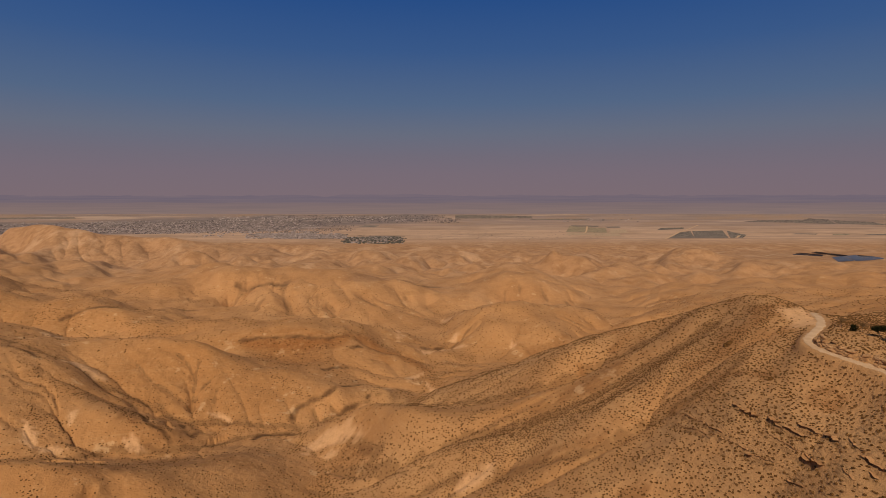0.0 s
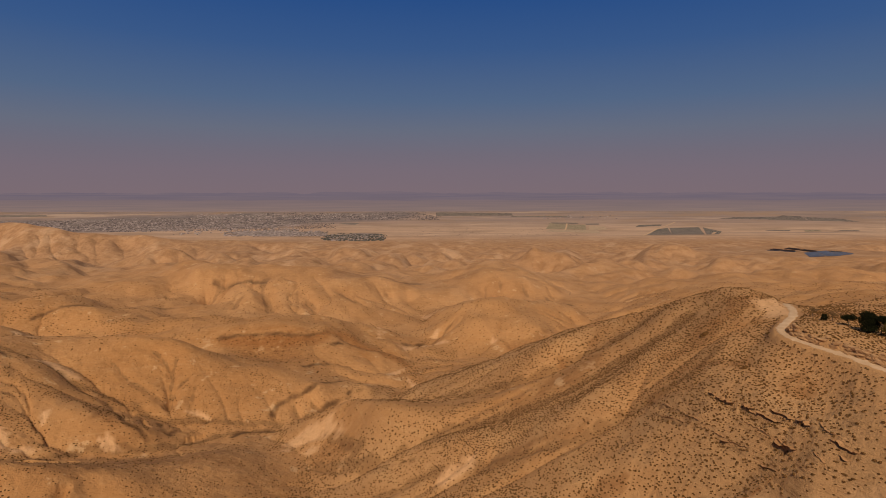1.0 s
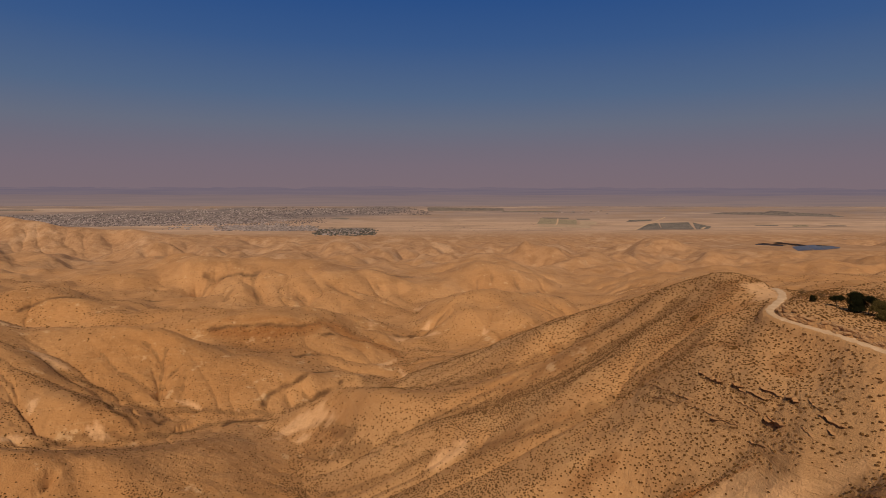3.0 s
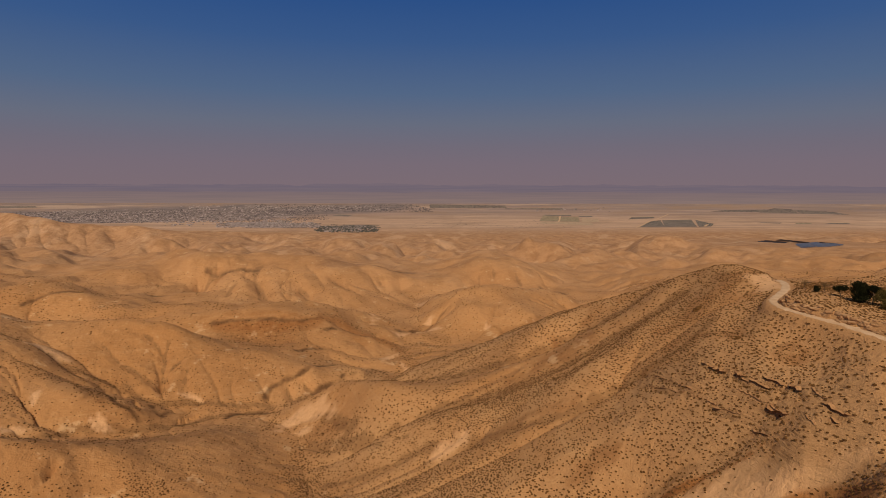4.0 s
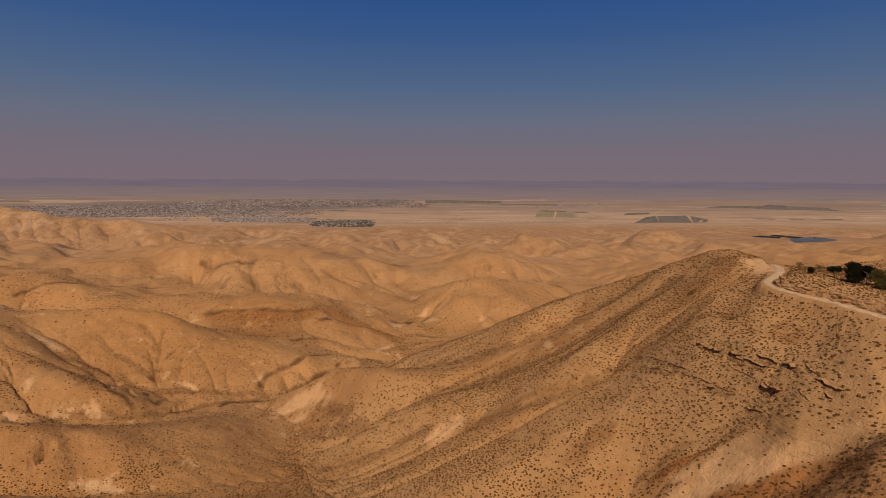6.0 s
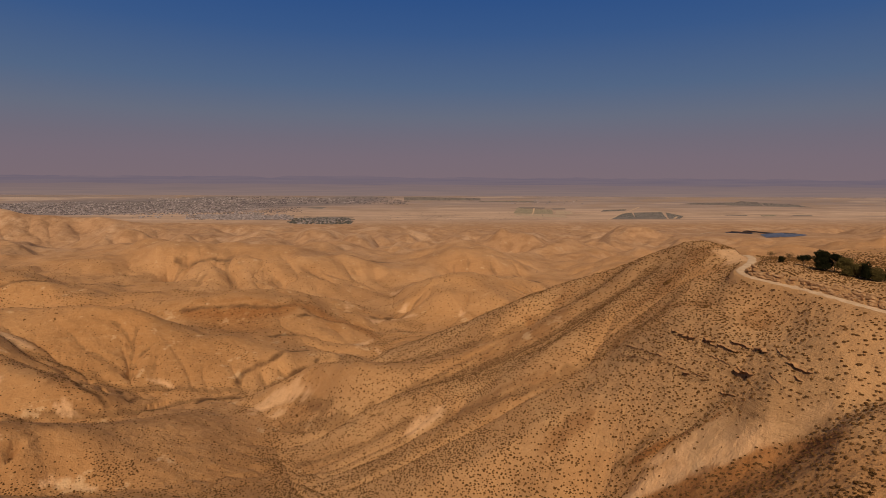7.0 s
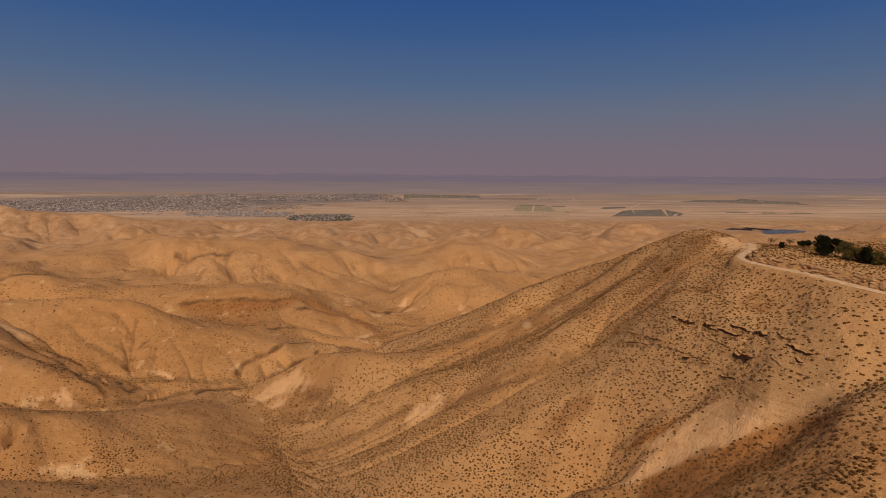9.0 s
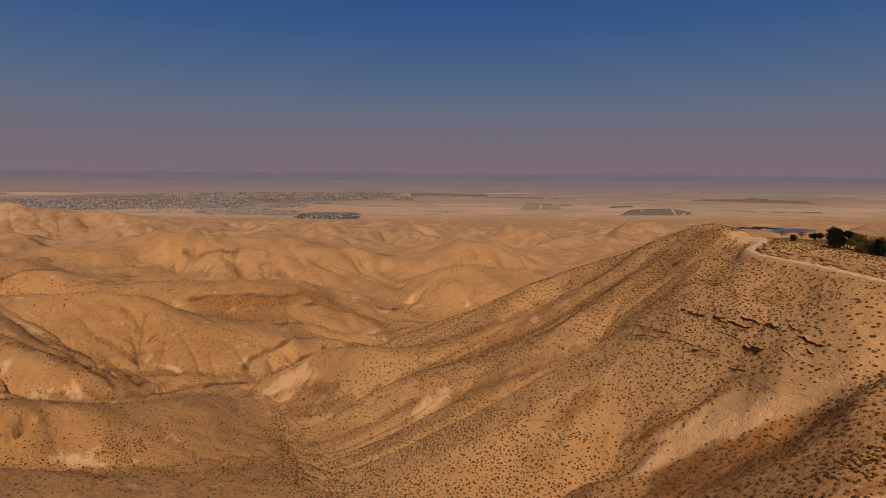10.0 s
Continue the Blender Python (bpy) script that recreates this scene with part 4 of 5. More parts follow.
# ---------------------------------------------------------------- the dirt road
def road():
    p = dense(ROAD)
    p = p[::3]
    rng = random.Random(4)
    bm = bmesh.new()
    rows = []
    for i, q in enumerate(p):
        a, b = p[max(i - 1, 0)], p[min(i + 1, len(p) - 1)]
        t = Vector((b[0] - a[0], b[1] - a[1], 0)).normalized()
        n = Vector((t.y, -t.x, 0))
        row = []
        for w, lift in ((-1.5, -0.12), (-1.15, 0.10), (-0.8, 0.05), (-0.4, 0.11), (0.4, 0.11), (0.8, 0.05), (1.15, 0.10), (1.5, -0.12)):
            w += rng.uniform(-0.4, 0.4) if abs(w) > 1.2 else 0
            c = Vector((q[0], q[1], 0)) + n * w
            row.append(bm.verts.new((c.x, c.y, float(ground_z(c.x, c.y)) + EYE + lift + 0.1)))
        rows.append(row)
    for r0, r1 in zip(rows, rows[1:]):
        for k in range(7):
            bm.faces.new((r0[k], r0[k + 1], r1[k + 1], r1[k]))
    bmesh.ops.recalc_face_normals(bm, faces=bm.faces)
    for f in bm.faces:
        f.smooth = True
    ob = part("road", bm, DUST)
    return tagged(ob, "pale dusty dirt road winding round the hilltop", "road", kind="structure")


road()


# ---------------------------------------------------------------- rocks
def stone(seed, size):
    """A broken, angular block."""
    rng = random.Random(seed)
    bm = bmesh.new()
    bmesh.ops.create_cube(bm, size=1.0)
    bmesh.ops.subdivide_edges(bm, edges=bm.edges[:], cuts=1, use_grid_fill=True)
    for v in bm.verts:
        d = v.co.normalized()
        v.co = v.co * 0.62 + d * 0.30
        v.co += Vector((rng.uniform(-1, 1), rng.uniform(-1, 1), rng.uniform(-1, 1))) * 0.11
        v.co = Vector((v.co.x * size[0], v.co.y * size[1], v.co.z * size[2]))
    me = bpy.data.meshes.new("stone")
    bm.to_mesh(me)
    bm.free()
    me.materials.append(ROCK)
    return me


STONES = [stone(60 + k, (1, 1, 0.8)) for k in range(7)]


def cutting():
    """Broken rock beside the road, on the uphill side."""
    rng = random.Random(12)
    base = new("rock_cutting")
    base.location = spot(131, 186)
    tagged(base, "low broken limestone bank beside the dirt road", "rock bank")
    p = dense(ROAD)[8:]
    p = p[(p[:, 1] > 112) & (p[:, 1] < 191)]
    for i in range(298):
        k = rng.randrange(1, len(p) - 1)
        t = Vector((p[k + 1][0] - p[k - 1][0], p[k + 1][1] - p[k - 1][1], 0)).normalized()
        n = Vector((t.y, -t.x, 0))
        tier = rng.choice((0, 0, 1, 1, 2, 2, 3))
        off = (2.2, 2.6, 3.0, 3.7)[tier] + rng.uniform(-0.25, 0.25)
        c = Vector((p[k][0], p[k][1], 0)) + n * off
        r = rng.uniform(0.55, 1.15) * (1.0, 1.05, 0.95, 0.7)[tier]
        ob = new("stone", STONES[rng.randrange(7)])
        ob.parent = base
        at = Vector((c.x, c.y, p[k][2] + EYE + (0.4, 1.2, 2.0, 2.8)[tier] + rng.uniform(-0.2, 0.35)))
        ob.matrix_world = Matrix.LocRotScale(at, Euler((rng.uniform(-0.15, 0.15), rng.uniform(-0.15, 0.15), math.atan2(t.y, t.x) + rng.uniform(-0.4, 0.4))), (r * 2.4, r * 1.15, r * rng.uniform(0.75, 1.1)))
        ob.matrix_parent_inverse = Matrix()
        ob.matrix_basis = Matrix.Translation(-base.location) @ ob.matrix_basis


cutting()


def slab(path, depth, thick, seed):
    """A bed of rock along a path, with a ragged, overhanging lip."""
    rng = random.Random(seed)
    bm = bmesh.new()
    rows = []
    for i, q in enumerate(path):
        a, b = path[max(i - 1, 0)], path[min(i + 1, len(path) - 1)]
        t = (b - a)
        t.z = 0
        t.normalize()
        n = Vector((t.y, -t.x, 0))
        if n.x + n.y > 0:
            n = -n
        end = 0.35 if i in (0, len(path) - 1) else 1.0
        out = depth * rng.uniform(0.85, 1.3) * end
        up = thick * rng.uniform(0.85, 1.12) * (0.5 + 0.5 * end)
        back, front = q - n * depth * 1.3, q + n * out
        rows.append([bm.verts.new(c) for c in (back + Vector((0, 0, up * 0.6)), q + Vector((0, 0, up)), front + Vector((0, 0, up * rng.uniform(0.55, 0.9))), front + Vector((0, 0, up * 0.25)) - n * 0.1 * depth, q - n * 0.35 * depth + Vector((0, 0, up * 0.1)), back - Vector((0, 0, thick)))])
    for r0, r1 in zip(rows, rows[1:]):
        for k in range(6):
            bm.faces.new((r0[k], r0[(k + 1) % 6], r1[(k + 1) % 6], r1[k]))
    bm.faces.new(rows[0])
    bm.faces.new(rows[-1][::-1])
    bmesh.ops.recalc_face_normals(bm, faces=bm.faces)
    return bm


def ledges():
    rng = random.Random(77)
    for name, course in LEDGES.items():
        big = 1.0 if "ledge" in name else 0.5
        line = dense([(x, y, 0) for x, y in course])[:, :2]
        run = np.concatenate([[0], np.cumsum(np.hypot(*np.diff(line, axis=0).T))])
        at = np.arange(0, run[-1], 0.55)
        px, py = np.interp(at, run, line[:, 0]), np.interp(at, run, line[:, 1])
        i = 0
        while i < len(at) - 4:
            n = rng.randrange(7, 20)
            piece = [Vector((px[k] + 0.95 + rng.uniform(-0.12, 0.12), py[k] + 0.35 + rng.uniform(-0.12, 0.12), 0)) for k in range(i, min(i + n, len(at)))]
            if len(piece) >= 4 and rng.random() < 0.75 + 0.2 * big:
                for q in piece:
                    q.z = float(ground_z(q.x, q.y)) + EYE - 0.10
                bm = slab(piece, big * rng.uniform(0.8, 1.2), big * rng.uniform(0.22, 0.4), rng.randrange(9999))
                c = sum(piece, Vector()) / len(piece)
                bmesh.ops.translate(bm, verts=bm.verts, vec=-c)
                ob = part("rock_ledge", bm, LEDGE)
                ob.location = c
                tagged(ob, "weathered brown limestone ledge jutting from the slope", "rock", "rock ledges on the slope")
            i += n + rng.randrange(0, 3)


ledges()


# ---------------------------------------------------------------- trees on the hilltop
def tube(bm, points, radii, sides=6):
    rings = []
    for i, q in enumerate(points):
        a, b = points[max(i - 1, 0)], points[min(i + 1, len(points) - 1)]
        quat = (b - a).to_track_quat("Z", "Y")
        rings.append([bm.verts.new(q + quat @ Vector((math.cos(6.2832 * k / sides), math.sin(6.2832 * k / sides), 0)) * radii[i]) for k in range(sides)])
    for r0, r1 in zip(rings, rings[1:]):
        for k in range(sides):
            bm.faces.new((r0[k], r0[(k + 1) % sides], r1[(k + 1) % sides], r1[k]))
    bm.faces.new(rings[-1])


def tree(x, y, height, lobes, leaf, seed, label, trunk=0.14, leaves=900, size=0.22, sparse=False):
    """lobes: (dx, dy, dz, rx, ry, rz), from the foot, of the clumps that make the crown."""
    rng = random.Random(seed)
    base = new("tree")
    base.location = spot(x, y, 0.1)
    base.scale = (1.05, 1.05, 1.1)
    tagged(base, label, "tree", "trees on the hilltop")
    bm = bmesh.new()
    fork = Vector((rng.uniform(-0.2, 0.2), rng.uniform(-0.2, 0.2), height * 0.3))
    tube(bm, [Vector((0, 0, -0.3)), Vector((0.05, 0, height * 0.12)), fork], [trunk * 1.4, trunk, trunk * 0.8], 7)
    part("trunk", bm, BARK, base)
    for lx, ly, lz, rx, ry, rz in lobes:
        bm = bmesh.new()
        tip = Vector((lx, ly, lz))
        mid = fork.lerp(tip, 0.5) + Vector((rng.uniform(-0.2, 0.2), rng.uniform(-0.2, 0.2), -0.15))
        tube(bm, [fork, mid, tip], [trunk * 0.7, trunk * 0.45, trunk * 0.15], 5)
        if sparse:
            for _ in range(14):
                e = tip + Vector((rng.gauss(0, 1) * rx, rng.gauss(0, 1) * ry, rng.uniform(0.2, 1) * rz))
                tube(bm, [mid.lerp(tip, rng.random()), e], [0.03, 0.012], 4)
        part("limb", bm, BARK, base)
    bm = bmesh.new()
    total = sum(l[3] * l[4] for l in lobes)
    for lx, ly, lz, rx, ry, rz in lobes:
        for _ in range(int(leaves * (1 if sparse else 2.2) * rx * ry / total)):
            d = Vector((rng.gauss(0, 1), rng.gauss(0, 1), rng.gauss(0, 1))).normalized() * (rng.random() ** 0.4 if not sparse else rng.random() ** 0.7)
            d *= 1 + 0.25 * math.sin(5 * d.x + seed) * math.cos(4 * d.z - d.y * 3)
            c = Vector((lx + d.x * rx, ly + d.y * ry, lz + d.z * rz))
            q = Euler((rng.uniform(0, 6.3), rng.uniform(0, 6.3), rng.uniform(0, 6.3))).to_quaternion()
            s = size * (1 if sparse else 0.66) * rng.uniform(0.6, 1.5)
            bm.faces.new([bm.verts.new(c + q @ Vector(k) * s) for k in ((-1, -0.45, 0), (0.2, -0.6, 0.2), (1, 0.1, 0), (-0.1, 0.6, -0.2))])
    part("crown", bm, leaf, base)
    return base


tree(145.9, 197.7, 3.8, [(0, 0, 2.6, 1.7, 1.5, 1.2)], TWIG, 1, "small nearly bare tree with dry brown twigs", 0.09, 220, 0.13, True)
tree(144.7, 190, 2.4, [(0, 0, 1.3, 1.1, 1.1, 1.1)], PINE, 2, "small round dark green tree beside the road bank", 0.1, 420, 0.2)
tree(146.2, 188, 4.0, [(0, 0, 2.6, 1.7, 1.5, 1.3)], TWIG, 3, "thin leafless tree with reddish dry twigs", 0.08, 240, 0.13, True)
tree(147.3, 182, 3.9, [(-1.0, 0, 2.9, 1.5, 1.4, 0.9), (1.0, 0.2, 3.0, 1.7, 1.4, 0.9)], PINE, 4, "flat-topped dark pine with bare trunk showing", 0.14, 800)
tree(148.4, 175, 7.0, [(-0.9, 0, 5.5, 1.9, 1.7, 1.2), (0.9, 0.2, 5.0, 2.1, 1.9, 1.3), (-0.2, 0, 3.6, 2.7, 2.4, 1.6), (2.0, 0, 2.6, 2.2, 2.0, 1.6), (0.3, -0.4, 1.7, 2.6, 2.2, 1.3)], PINE, 5, "large dense dark green pine, its crown reaching the ground", 0.25, 3600, 0.24)
tree(150.6, 172, 6.0, [(-0.3, 0, 5.0, 1.4, 1.3, 0.9), (1.0, 0, 4.5, 1.6, 1.4, 1.2)], PINE, 6, "tall dark pine behind the larger one", 0.2, 1100)
tree(150.6, 168, 5.2, [(0.4, 0, 3.7, 2.4, 2.0, 1.5), (-1.6, 0, 2.6, 1.6, 1.5, 1.2), (1.5, 0, 2.2, 1.8, 1.6, 1.3)], OLIVE, 7, "olive-green broadleaf tree on the hilltop", 0.18, 1700)
tree(148.6, 163, 3.4, [(0, 0, 1.8, 2.3, 2.0, 1.5), (-1.2, 0, 1.2, 1.5, 1.4, 1.0)], OLIVE, 8, "wide olive-green bush with leaves down to the ground", 0.12, 1300)
tree(149.6, 161, 4.6, [(0, 0, 3.0, 2.0, 1.8, 1.6), (0.8, 0, 1.6, 2.1, 1.8, 1.3)], OLIVE, 9, "olive-green tree among bushes at the road", 0.16, 1500)
tree(149.6, 158, 5.6, [(-0.3, 0, 4.0, 1.3, 1.2, 1.5), (0.2, 0, 2.0, 1.8, 1.6, 1.6)], PINE, 10, "upright dark green tree among olive bushes", 0.16, 1500)
tree(151.4, 156.5, 4.4, [(0.2, 0, 2.8, 2.0, 1.7, 1.5), (0.6, 0, 1.3, 2.2, 1.8, 1.1)], OLIVE, 11, "dense olive-green tree at the end of the row", 0.16, 1600)
tree(157, 156, 5.0, [(0, 0, 3.2, 2.3, 2.0, 1.7), (-1.0, 0, 1.6, 2.2, 1.9, 1.2)], PINE, 12, "dark green tree on the plateau beside the road", 0.18, 1600)


# ---------------------------------------------------------------- shrubs
def scatter(seed, count, y0, y1, s0, s1, rate):
    """Places over a stretch of country, kept by how well shrubs grow there."""
    rng = np.random.RandomState(seed)
    gap = math.sqrt((s1 - s0) * (y1 * y1 - y0 * y0) / 2 / count)
    gx, gy = np.meshgrid(np.arange(s0 * y1 if s0 < 0 else s0 * y0, s1 * y1, gap), np.arange(y0, y1, gap))
    x, y = gx.ravel() + gap * 1.1 * (rng.rand(gx.size) - 0.5), gy.ravel() + gap * 1.1 * (rng.rand(gx.size) - 0.5)
    inside = (x > s0 * y) & (x < s1 * y)
    x, y = x[inside], y[inside]
    keep = rng.rand(len(x)) < rate(x, y)
    return x[keep], y[keep]


def sample(grid, x, y):
    r = np.clip(np.rint((np.log(y) - V0) / (V1 - V0) * (ROWS_N - 1)).astype(int), 0, ROWS_N - 1)
    c = np.clip(np.rint((x / y - S0) / (S1 - S0) * (COLS_N - 1)).astype(int), 0, COLS_N - 1)
    return grid[r, c]


SPUR_WEIGHT = np.zeros(GX.shape)
for _line, _reach in (("main spur", 60), ("patch rib", 30), ("near rib", 34), ("dark bank", 40), ("third rib", 26), ("bench", 26), ("ledge top", 22)):
    _d, _h = near_line(CRESTS[_line], GX, GY, _reach)
    SPUR_WEIGHT = np.maximum(SPUR_WEIGHT, np.clip(1.3 - _d / _reach, 0, 1))
BED_WEIGHT = np.zeros(GX.shape)
for _line, _reach in (("near stream", 9), ("left stream", 9), ("shrub valley", 16), ("outlet", 10), ("left gully", 9), ("back valley", 14), ("mound foot", 9)):
    _d, _h = near_line(STREAMS[_line], GX, GY, _reach)
    BED_WEIGHT = np.maximum(BED_WEIGHT, np.clip(1.2 - _d / _reach, 0, 1))
ROAD_GAP, _h = near_line(ROAD, GX, GY, 8)
SHADY = np.clip(-(np.gradient(GZ, axis=1) / np.gradient(GX, axis=1)) * -1 * 2.2 + 0.15, 0, 1)   # slopes that fall away to the left


def growth(x, y):
    lumps = np.clip(0.5 + 1.3 * fbm(x / 45, y / 45, 3, 51), 0, 1)
    spots = np.clip(0.75 + 0.8 * fbm(x / 9, y / 9, 2, 57), 0.4, 1)
    g = 0.07 + 0.28 * lumps ** 2 + 0.85 * sample(SPUR_WEIGHT, x, y) * (0.7 + 0.3 * lumps) + 0.45 * sample(BED_WEIGHT, x, y) + 0.25 * sample(SHADY, x, y) * lumps
    g = g + 0.45 * np.clip(sample(HOLLOWS, x, y) * 2.2 - 0.75, 0, 1) + 0.75 * sample(SHRUBBY, x, y) + 0.3 * sample(BROWN, x, y) + 0.5 * sample(BANK, x, y)
    g = g * spots * (1 - 0.92 * sample(CHALK, x, y)) * (1 - 0.8 * sample(BARE, x, y)) * (sample(ROAD_GAP, x, y) > 3.2)
    return np.clip(g, 0, 1)


def shrub_mesh(name, x, y, r, seed, sides=6, rings=2):
    """Many low rounded bushes in one mesh."""
    rng = np.random.RandomState(seed)
    n = len(x)
    prof = [(1.0, -0.25), (1.08, 0.28), (0.62, 0.72)] if rings == 2 else [(1.05, -0.2), (0.75, 0.5)]
    per = len(prof) * sides + 1
    ang = rng.rand(n, 1) * 6.283 + np.arange(sides)[None] * 6.2832 / sides
    v = np.zeros((n, per, 3), np.float32)
    z = ground_z(x, y) + EYE
    squash = 0.42 + 0.3 * rng.rand(n)
    for k, (w, up) in enumerate(prof):
        jit = 1 + 0.55 * (rng.rand(n, sides) - 0.5)
        a = ang + 0.3 * k
        v[:, k * sides:(k + 1) * sides, 0] = x[:, None] + np.cos(a) * w * r[:, None] * jit
        v[:, k * sides:(k + 1) * sides, 1] = y[:, None] + np.sin(a) * w * r[:, None] * jit
        v[:, k * sides:(k + 1) * sides, 2] = z[:, None] + up * (r * squash)[:, None] * (1 + 0.4 * (rng.rand(n, sides) - 0.5)) * 1.25
    v[:, -1] = np.stack([x, y, z + r * squash * 1.1], 1)
    f = []
    for k in range(len(prof) - 1):
        for i in range(sides):
            j = (i + 1) % sides
            a, b, c, d = k * sides + i, k * sides + j, (k + 1) * sides + j, (k + 1) * sides + i
            f += [(a, b, c), (a, c, d)]
    top = (len(prof) - 1) * sides
    f += [(top + i, top + (i + 1) % sides, per - 1) for i in range(sides)]
    faces = (np.arange(n)[:, None, None] * per + np.array(f)[None]).reshape(-1, 3)
    me = mesh_from(name, v.reshape(-1, 3), faces)
    me.materials.append(SHRUB)
    return me


def shrub_field(label, seed, count, y0, y1, s0, s1, sides, rings, big=(0.3, 0.75), gain=1.0):
    x, y = scatter(seed, count, y0, y1, s0, s1, lambda a, b: growth(a, b) * gain)
    rng = np.random.RandomState(seed + 1)
    r = big[0] + (big[1] - big[0]) * rng.rand(len(x)) ** 1.8
    ob = new("shrubs", shrub_mesh("shrubs", x, y, r, seed + 2, sides, rings))
    return tagged(ob, label, "shrubs", kind="stuff")


shrub_field("low dark desert shrubs dotted over the near slopes", 201, 5200, 76, 140, 0.1, 1.05, 8, 2, (0.24, 0.50), 0.7)
shrub_field("low dark desert shrubs dotted over the rocky spur", 202, 56000, 140, 260, -0.95, 1.05, 5, 1, (0.27, 0.52), 0.9)
shrub_field("scattered dark shrubs over the eroded hills", 203, 56000, 260, 440, -0.9, 1.0, 4, 1, (0.36, 0.72), 0.8)
shrub_field("thin scatter of far desert shrubs on the hills", 204, 72000, 440, 900, -0.85, 0.9, 4, 1, (0.5, 1.05), 0.85)


# a tall dark bush that stands alone on the spur, and two on the slope beyond it
for _x, _y, _r in ((117.5, 221.0, 1.5), (111.0, 181.0, 0.9)):
    _sx, _sy = _x + np.array([0, 0.7, -0.6, 0.1, 0.5]) * _r, _y + np.array([0, 0.4, 0.3, -0.6, -0.3]) * _r
    tagged(new("bush", shrub_mesh("bush", _sx, _sy, np.array([1, 0.7, 0.75, 0.65, 0.6]) * _r, 77, 8, 2)), "tall dark bush standing alone among low shrubs", "bush")


def tuft(seed):
    """A wiry bush of many short blades."""
    rng = random.Random(seed)
    bm = bmesh.new()
    for _ in range(24):
        a, lean, h = rng.uniform(0, 6.28), rng.uniform(0.15, 1.2), rng.uniform(0.55, 1.05)
        o = Vector((math.cos(a), math.sin(a), 0)) * rng.uniform(0, 0.35)
        d = Vector((math.cos(a) * math.sin(lean), math.sin(a) * math.sin(lean), math.cos(lean) * 0.8)) * h
        side = Vector((-math.sin(a), math.cos(a), rng.uniform(-0.3, 0.3))) * rng.uniform(0.10, 0.22)
        vs = [bm.verts.new(q) for q in (o - side * 0.5 - Vector((0, 0, 0.25)), o + side * 0.5 - Vector((0, 0, 0.25)), o + d * 0.6 + side, o + d, o + d * 0.6 - side)]
        bm.faces.new(vs)
    me = bpy.data.meshes.new("shrub")
    bm.to_mesh(me)
    bm.free()
    me.materials.append(SHRUB)
    return me


TUFTS = [tuft(k) for k in range(5)]
rng = random.Random(5)
tx, ty = scatter(301, 2600, 84, 135, 0.45, 1.02, growth)
for k in range(min(260, len(tx))):
    ob = new("shrub", TUFTS[k % 5])
    r = rng.uniform(0.35, 0.65)
    ob.matrix_world = Matrix.LocRotScale(spot(float(tx[k]), float(ty[k]), 0.02), Euler((0, 0, rng.uniform(0, 6.28))), (r, r, r * 0.85))
    tagged(ob, "wiry dark brown desert shrub on stony ground", "shrub", "shrubs on the near slope")


# ---------------------------------------------------------------- the plain: town, plantations, solar farm
def wall_material():
    m = Nodes("town_walls", 0.9)
    rnd = m.add("ShaderNodeNewGeometry").outputs["Random Per Island"]
    c = m.mix(rnd, (0.40, 0.31, 0.28), (0.11, 0.086, 0.082))
    m.colour(m.mix(m.math("MULTIPLY", m.noise(0.3, 3), 0.4), c, (0.26, 0.20, 0.16)))
    return m.mat


def flat_colour(name, a, b, scale, rough=0.9):
    m = Nodes(name, rough)
    m.colour(m.mix(m.remap(m.noise(scale, 4), 0.35, 0.65), a, b))
    return m.mat


WALLS = wall_material()
# leaf colour greyed to mauve, with the haze over the groves put in
HAZED_LEAVES = leaf_material("hazed_leaves", (0.085, 0.066, 0.063), (0.135, 0.104, 0.097))
PALM = leaf_material("palm_leaves", (0.055, 0.050, 0.042), (0.110, 0.094, 0.076))
FIELD_SOIL = flat_colour("field_soil", (0.15, 0.115, 0.090), (0.21, 0.160, 0.118), 0.02)
OLIVE_SOIL = flat_colour("olive_field", (0.24, 0.180, 0.105), (0.31, 0.225, 0.135), 0.03)
DRY_SOIL = flat_colour("dry_field", (0.36, 0.245, 0.150), (0.44, 0.295, 0.180), 0.03)
PANEL = flat_colour("solar_glass", (0.060, 0.064, 0.085), (0.100, 0.100, 0.120), 0.05, 0.4)
STEEL = flat_colour("steel", (0.35, 0.35, 0.35), (0.45, 0.45, 0.45), 0.5, 0.5)


